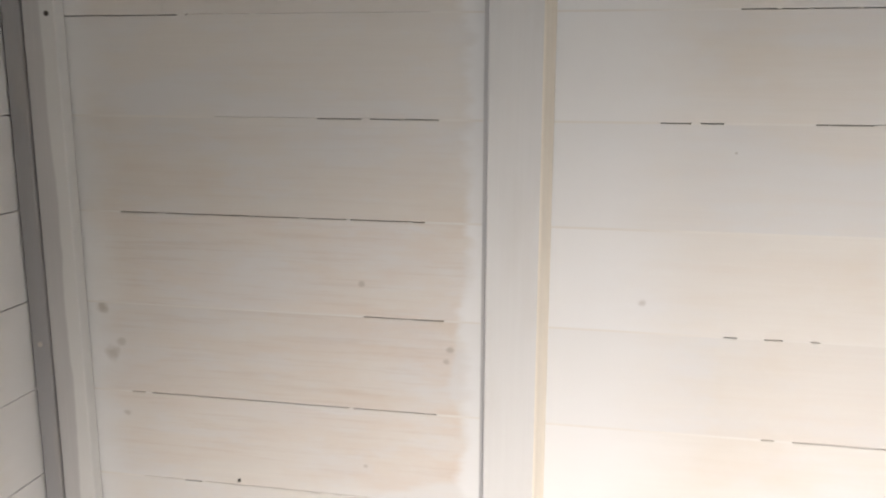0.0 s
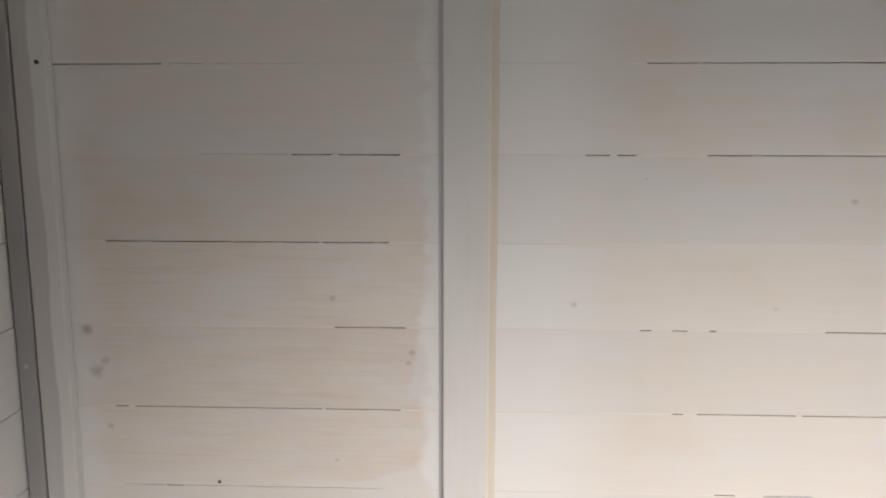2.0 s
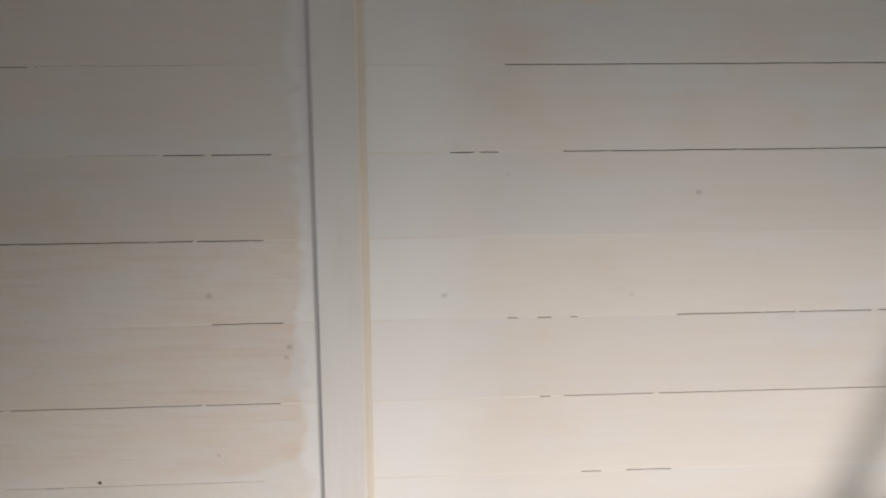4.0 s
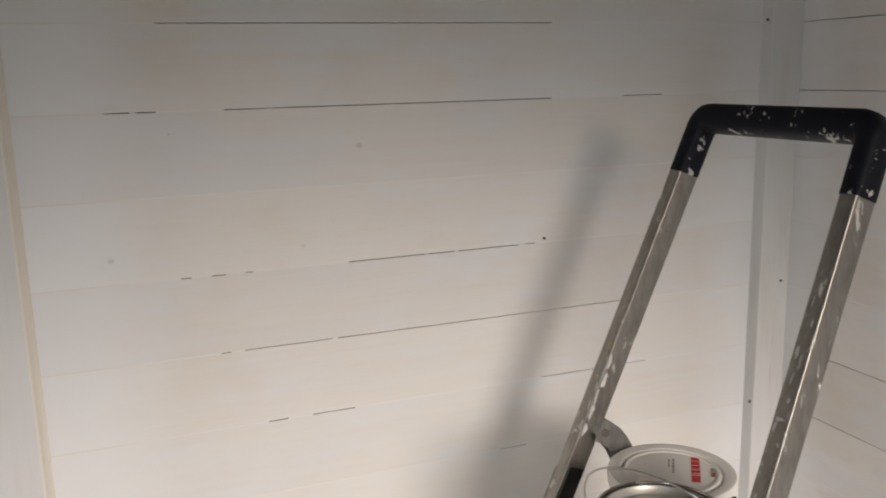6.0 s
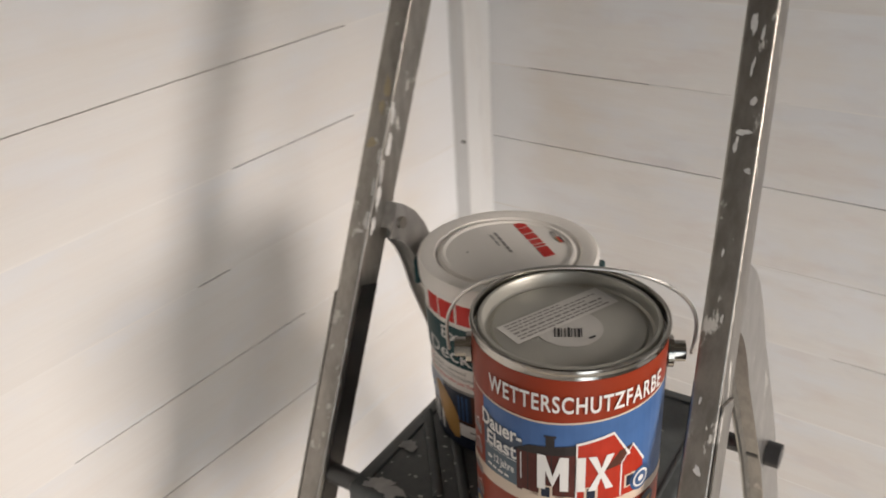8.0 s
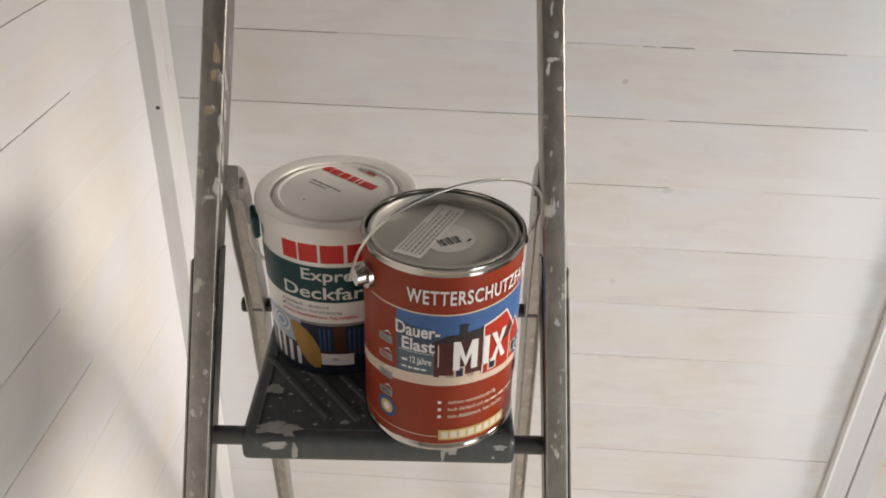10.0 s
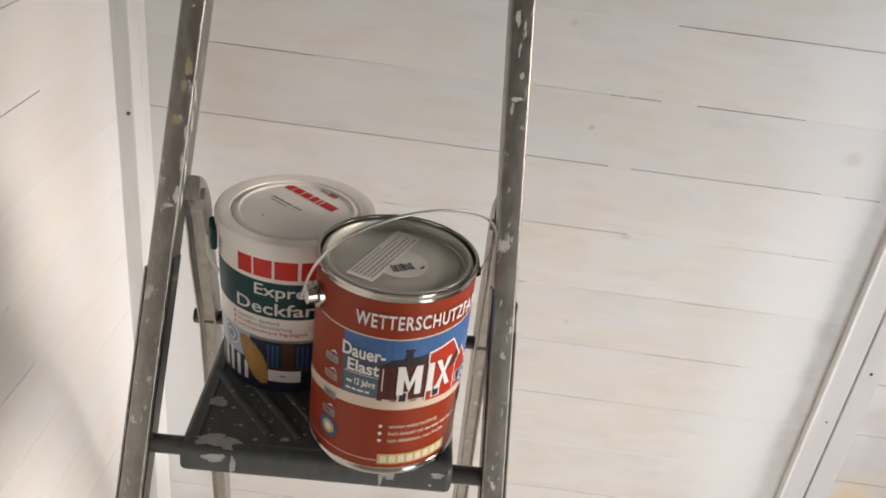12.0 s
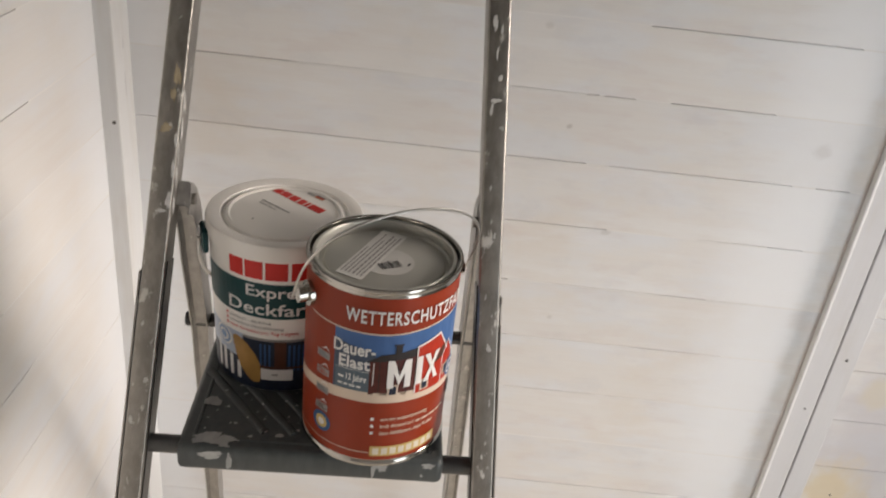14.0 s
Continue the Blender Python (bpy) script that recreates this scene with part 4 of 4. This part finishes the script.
bprint("seal", [disc(-56.5 * BD, 0.0610, 0.0105, 28)], SEAL_BLUE, 5)
bprint("seal", [disc(-56.5 * BD, 0.0610, 0.0075, 24)], WHITE_INK, 6)
bprint("seal", [disc(-56.5 * BD, 0.0610, 0.0050, 20)], SEAL_BLUE, 7)
for i, (text, x1) in enumerate((("elastisch - deckend", -12), ("schnellere Durchhärtung", -2), ("zwei Anstriche pro Tag möglich", 9.5))):
    z = 0.0930 - 0.0066 * i
    part("lettering", bwrap(moved(lettering(text, 0.0042, (x1 + 48) * BD, 0.01), -48 * BD, z), 2), (GREY_INK, GREY_INK, RED_INK)[i], bucket, "small printed words")
    bprint("bullet", [rect(-52 * BD, -50 * BD, z, z + 0.003)], RED_INK, 2)
for text, x0, x1, z, h in (("Express", -31.5, 20, 0.1285, 0.0145), ("Deckfarbe", -48, 33, 0.1055, 0.0158)):
    part("lettering", bwrap(moved(lettering(text, h, (x1 - x0) * BD, 0.012), x0 * BD, z), 2), WHITE_INK, bucket, "printed words")


def on_blid(polys, mat, name, h, text=""):
    bm = flat(polys)
    c, s = math.cos(math.radians(-126)), math.sin(math.radians(-126))
    for v in bm.verts:
        x, y = v.co.x, v.co.y
        v.co = (x * c - y * s, x * s + y * c, BH - 0.003 + h)
    return part(name, bm, mat, blid, text)


for x0, x1 in ((-0.0500, -0.0390), (-0.0378, -0.0255), (-0.0240, -0.0125), (-0.0105, -0.0015), (0.0005, 0.0045), (0.0065, 0.0265)):
    on_blid([[(x0, 0.0262), (x1, 0.0262), (x1 - 0.0006, 0.0380), (x0 - 0.0006, 0.0380)]], RED_INK, "brand_block", 0.0004, "plain red brand block")
on_blid([rect(-0.0200, -0.0085, 0.0515, 0.0575)], PAPER, "emblem", 0.0003, "small printed emblem")
on_blid(bars(-0.0195, -0.0090, 0.0535, 0.0022, 63), GREY_INK, "small_print", 0.0006)
on_blid([rect(-0.0070, 0.0060, 0.0555, 0.0575)], BLACK, "emblem", 0.0006)
on_blid([rect(-0.0070, 0.0060, 0.0535, 0.0555)], RED_INK, "emblem", 0.0006)
on_blid([rect(-0.0070, 0.0060, 0.0515, 0.0535)], OCHRE, "emblem", 0.0006)
on_blid(bars(-0.040, 0.004, 0.0010, 0.0026, 61) + bars(-0.038, -0.012, -0.0045, 0.0018, 62), GREY_INK, "small_print", 0.0004)
on_blid([disc(-0.012, -0.036, 0.0011, 8)], NAIL, "speck", 0.0004)
SA = math.radians(-21.6)
on_lid([disc(0, 0, 0.0262, 36)], SKIN_LID, "sticker_disc", 0.0002, "clear round sticker", SA, (-0.006, -0.004))
on_lid([rect(-0.0515, 0.0515, -0.0143, 0.0143)], STICKER, "sticker", 0.0004, "creased paper price sticker", SA, (0.007, 0.013))
on_lid([rect(-0.0125 + 0.0026 * i, -0.0125 + 0.0026 * i + (0.0011, 0.0018, 0.0008)[i % 3], -0.0065, 0.0055 if i % 4 else 0.0070) for i in range(9)], BLACK, "bar_code", 0.0006, "printed bar code", math.radians(-60.7), (-0.0115, -0.0075))
on_lid([rect(-0.003, 0.003, -0.0010, 0.0010)], BLACK, "small_print", 0.0006, "", math.radians(-25), (-0.0085, -0.0250))
on_lid(bars(-0.046, 0.046, -0.0112, 0.0018, 71) + bars(-0.046, 0.040, -0.0072, 0.0016, 72) + bars(-0.046, 0.044, -0.0030, 0.0022, 73) + bars(-0.046, 0.030, 0.0020, 0.0016, 74) + bars(-0.046, 0.044, 0.0060, 0.0016, 75) + bars(-0.046, 0.010, 0.0100, 0.0016, 76), GREY_INK, "small_print", 0.0007, "", SA, (0.007, 0.013))


# ---- battens ----
def batten(name, lo, hi, mat, label, parent_wall):
    ob = link(name, box(lo, hi, 0.002, 2), mat)
    return tagged(ob, label, "batten", kind="structure")


mid = batten("trim_middle_north", (-1.390, -0.020, LOW), (-1.327, -0.0005, TOP), BATTEN, "white-painted upright batten in the middle of the board wall", north)


def prism(profile, z0, z1):
    """An upright bar with the given (x, y) outline."""
    bm = bmesh.new()
    low = [bm.verts.new((x, y, z0)) for x, y in profile]
    high = [bm.verts.new((x, y, z1)) for x, y in profile]
    for i in range(len(profile)):
        j = (i + 1) % len(profile)
        bm.faces.new((low[i], low[j], high[j], high[i]))
    bm.faces.new(low)
    bm.faces.new(high)
    return bm


part("edge_bead", prism([(-1.3285, -0.0203), (-1.3262, -0.0195), (-1.3215, -0.0085), (-1.3160, -0.0008), (-1.3262, -0.0008)], LOW, TOP), CREAM_EDGE, mid, "cream-coloured edge bead")
# grey strip on the boards: the batten's cast shadow put into colour
part("shadow_gap", box((-1.3970, -0.0020, LOW), (-1.3905, -0.0004, TOP)), SHADOW_CRACK_GREY, mid, "grey strip painting the batten's cast shadow")
corner_east = batten("trim_corner_east", (-0.068, -0.028, LOW), (0.004, 0.004, TOP), BATTEN_COOL, "white-painted upright batten in the corner behind the ladder", north)
batten("trim_corner_northwest", (-1.9700, -0.020, LOW), (-1.9245, -0.0005, TOP), BATTEN_HALF, "half white-painted grey corner batten on the board wall", north)
batten("trim_corner_west", (XL + 0.0028, -0.022, LOW), (-1.9720, -0.0005, TOP), BATTEN_GREY, "grey under-painted corner batten", west)
mid_east = batten("trim_middle_east", (-0.014, -1.3365, LOW), (-0.0005, -1.292, TOP), BATTEN_SIDE, "white-painted upright batten in the middle of the side wall", east)
# added white strip: the lit side face of the batten, as colour
part("edge_bead", box((-0.0165, -1.2940, LOW), (-0.0005, -1.2885, TOP), 0.001, 1), EDGE_LIGHT, mid_east, "white strip painting the light on the batten's edge")
batten("trim_middle_east_second", (-0.012, -1.383, LOW), (-0.0005, -1.3412, TOP), BATTEN_SIDE, "second upright batten butted beside the first", east)


# the gap is filled by a grey strip that carries its shade as colour
tagged(link("trim_gap_east", box((-0.003, -1.3412, LOW), (-0.0005, -1.3365, TOP)), GAP_SOFT), "grey strip painting the shade of the gap between two upright battens", "batten", kind="structure")


for cx, z0, z1 in ((-0.031, 1.015, 1.055), (-0.0295, 1.092, 1.112)):
    part("crack", prism([(cx - 0.0006, -0.0283), (cx + 0.0006, -0.0283), (cx + 0.0003, -0.0275), (cx - 0.0004, -0.0275)], z0, z1), SHADOW_CRACK_GREY, corner_east, "short grey crack in the paint")


def nail(x, y, z, axis, r=0.003, mat=NAIL, text="small dark nail head in the painted timber"):
    d = Vector(axis)
    p = Vector((x, y, z))
    ob = link("nail", pipe([p - d * 0.001, p + d * 0.0008], r, 10), mat)
    return tagged(ob, text, "nail", "nails in the timber")


nail(-1.936, -0.0205, 1.706, (0, -1, 0), 0.0032)
nail(-0.0685, -0.014, 1.708, (-1, 0, 0), 0.003)
nail(-0.0685, -0.019, 0.981, (-1, 0, 0), 0.0032)
nail(-0.018, -0.0285, 1.222, (0, -1, 0), 0.0028)
nail(-0.0145, -1.318, 0.515, (-1, 0, 0), 0.0019)
nail(-0.0003, -1.447, 0.287, (-1, 0, 0), 0.0022)
nail(-0.0125, -1.362, 0.636, (-1, 0, 0), 0.003)
nail(-1.985, -0.0225, 1.281, (0, -1, 0), 0.0035, PAPER, "small nail head painted over in white")
nail(-0.513, -0.0003, 1.345, (0, -1, 0), 0.0024)
nail(-1.721, -0.0003, 1.101, (0, -1, 0), 0.0024)


# ---- boards ----
def board_rows(parent, axis, a0, a1, face, mat, inward):
    """Full-length boards as pieces of a wall; face is the plane of their fronts, inward the sign of the room side."""
    length = a1 - a0
    bm = bmesh.new()
    if axis == 0:
        lo, hi = (0, 0, 0.0006), (length, 0.02, PITCH - 0.0006)
    else:
        lo, hi = (0, 0, 0.0006), (0.02, length, PITCH - 0.0006)
    add_box(bm, lo, hi, 0.0005, 1)
    me = bpy.data.meshes.new("board")
    bmesh.ops.recalc_face_normals(bm, faces=bm.faces)
    bm.to_mesh(me)
    bm.free()
    me.materials.append(mat)
    rnd = random.Random(len(parent.name) + axis)
    for k in range(-6, 13):
        ob = new("board", me)
        ob.parent = parent
        off = rnd.uniform(0, 0.0006)
        z = joint(k + 1)
        if axis == 0:
            ob.location = (a0, face + off, z)
        else:
            ob.location = (face + off if inward < 0 else face - 0.02 - off, a0, z)


board_rows(north, 0, XL, 0.0, 0.0, BOARDS_X, -1)
board_rows(east, 1, YS, 0.0, 0.0, BOARDS_Y, -1)
board_rows(west, 1, YS, DY0, XL, BOARDS_Y, 1)
board_rows(west, 1, DY1, 0.0, XL, BOARDS_Y, 1)


def fillings(parent, axis, face, runs, deep):
    """Joints closed by paint: short strips set just behind the board faces. runs: joint number and the open stretches in it."""
    rnd = random.Random(17 + axis)

    def strip_of(name, s, e, z, low, high, front):
        if axis == 0:
            bm = box((s, face + front, z + low), (e, face + 0.006, z + high))
        else:
            bm = box((face + front, s, z + low), (face + 0.006, e, z + high))
        part(name, bm, FILL, parent)

    for k, a0, a1, opens, *thin in runs:
        opens = sorted(opens + [run for runs_of in thin for run in runs_of])
        edges = [a0] + [v for o in opens for v in o] + [a1]
        for s, e in zip(edges[::2], edges[1::2]):
            if e - s < 0.004:
                continue
            strip_of("joint_filling", s, e, joint(k), -0.0013, 0.0013, deep)
        # stretches closed by paint but for a hairline
        for s, e in thin[0] if thin else ():
            strip_of("joint_filling", s, e, joint(k), -0.0013, 0.0003, deep)
        # crumbs of paint that bridge or narrow the open stretches
        for s, e in opens:
            at = s + rnd.uniform(0.01, 0.06)
            while at < e - 0.012:
                long = rnd.uniform(0.0015, 0.012)
                low, high = rnd.choice(((-0.0013, 0.0013), (-0.0013, 0.0001), (-0.0002, 0.0013), (-0.0013, -0.0004)))
                strip_of("paint_crumb", at, at + long, joint(k), low, high, deep)
                at += long + rnd.uniform(0.02, 0.12)


N0, N1 = -1.926, -0.068
fillings(north, 0, 0.0, [
    (-3, N0, N1, [(-1.9, -1.6), (-1.0, -0.6)]),
    (-2, N0, N1, [(-1.924, -1.76), (-1.12, -0.50)], [(-1.755, -1.46)]),
    (-1, N0, N1, [(-1.60, -1.45), (-1.198, -1.165), (-1.155, -1.13), (-1.035, -0.50), (-0.36, -0.28)], [(-1.73, -1.605)]),
    (0, N0, N1, [(-1.868, -1.467)]),
    (1, N0, N1, [(-1.545, -1.443), (-1.115, -1.10), (-1.07, -1.05), (-1.02, -1.01), (-0.86, -0.53)]),
    (2, N0, N1, [(-1.87, -1.85), (-1.84, -1.452), (-1.065, -1.05), (-1.03, -0.30)]),
    (3, N0, N1, [(-1.80, -1.775), (-1.00, -0.97), (-0.93, -0.86), (-0.52, -0.30)], [(-1.86, -1.805), (-1.77, -1.48)]),
    (4, N0, N1, [(-1.18, -1.10), (-0.60, -0.55)]),
    (5, N0, N1, [(-1.20, -0.95), (-0.80, -0.44)]),
    (6, N0, N1, [(-0.82, -0.40)]),
    (7, N0, N1, [(-0.70, -0.62)]),
], 0.0002)
E0, E1 = -1.292, -0.028
fillings(east, 1, 0.0, [
    (0, E0, E1, [(-0.9, -0.4)]),
    (1, E0, E1, [(-0.75, -0.3)]),
    (2, E0, E1, [(-1.20, -0.86)]),
    (3, E0, E1, [(-1.095, -0.92), (-0.86, -0.78), (-0.30, -0.10)], [(-0.77, -0.62), (-0.50, -0.305)]),
    (4, E0, E1, [(-1.26, -1.20), (-1.16, -0.84), (-0.80, -0.03)]),
    (5, E0, E1, [(-1.215, -1.15), (-0.86, -0.62)], [(-1.14, -1.02), (-0.615, -0.40)]),
    (6, E0, E1, [(-1.07, -0.98), (-0.70, -0.60)], [(-1.16, -1.075), (-0.975, -0.78)]),
    (7, E0, E1, [(-1.13, -0.95)], [(-0.945, -0.70)]),
    (8, E0, E1, [(-0.9, -0.7)], [(-1.10, -0.905)]),
    (9, E0, E1, []),
], 0.0004)
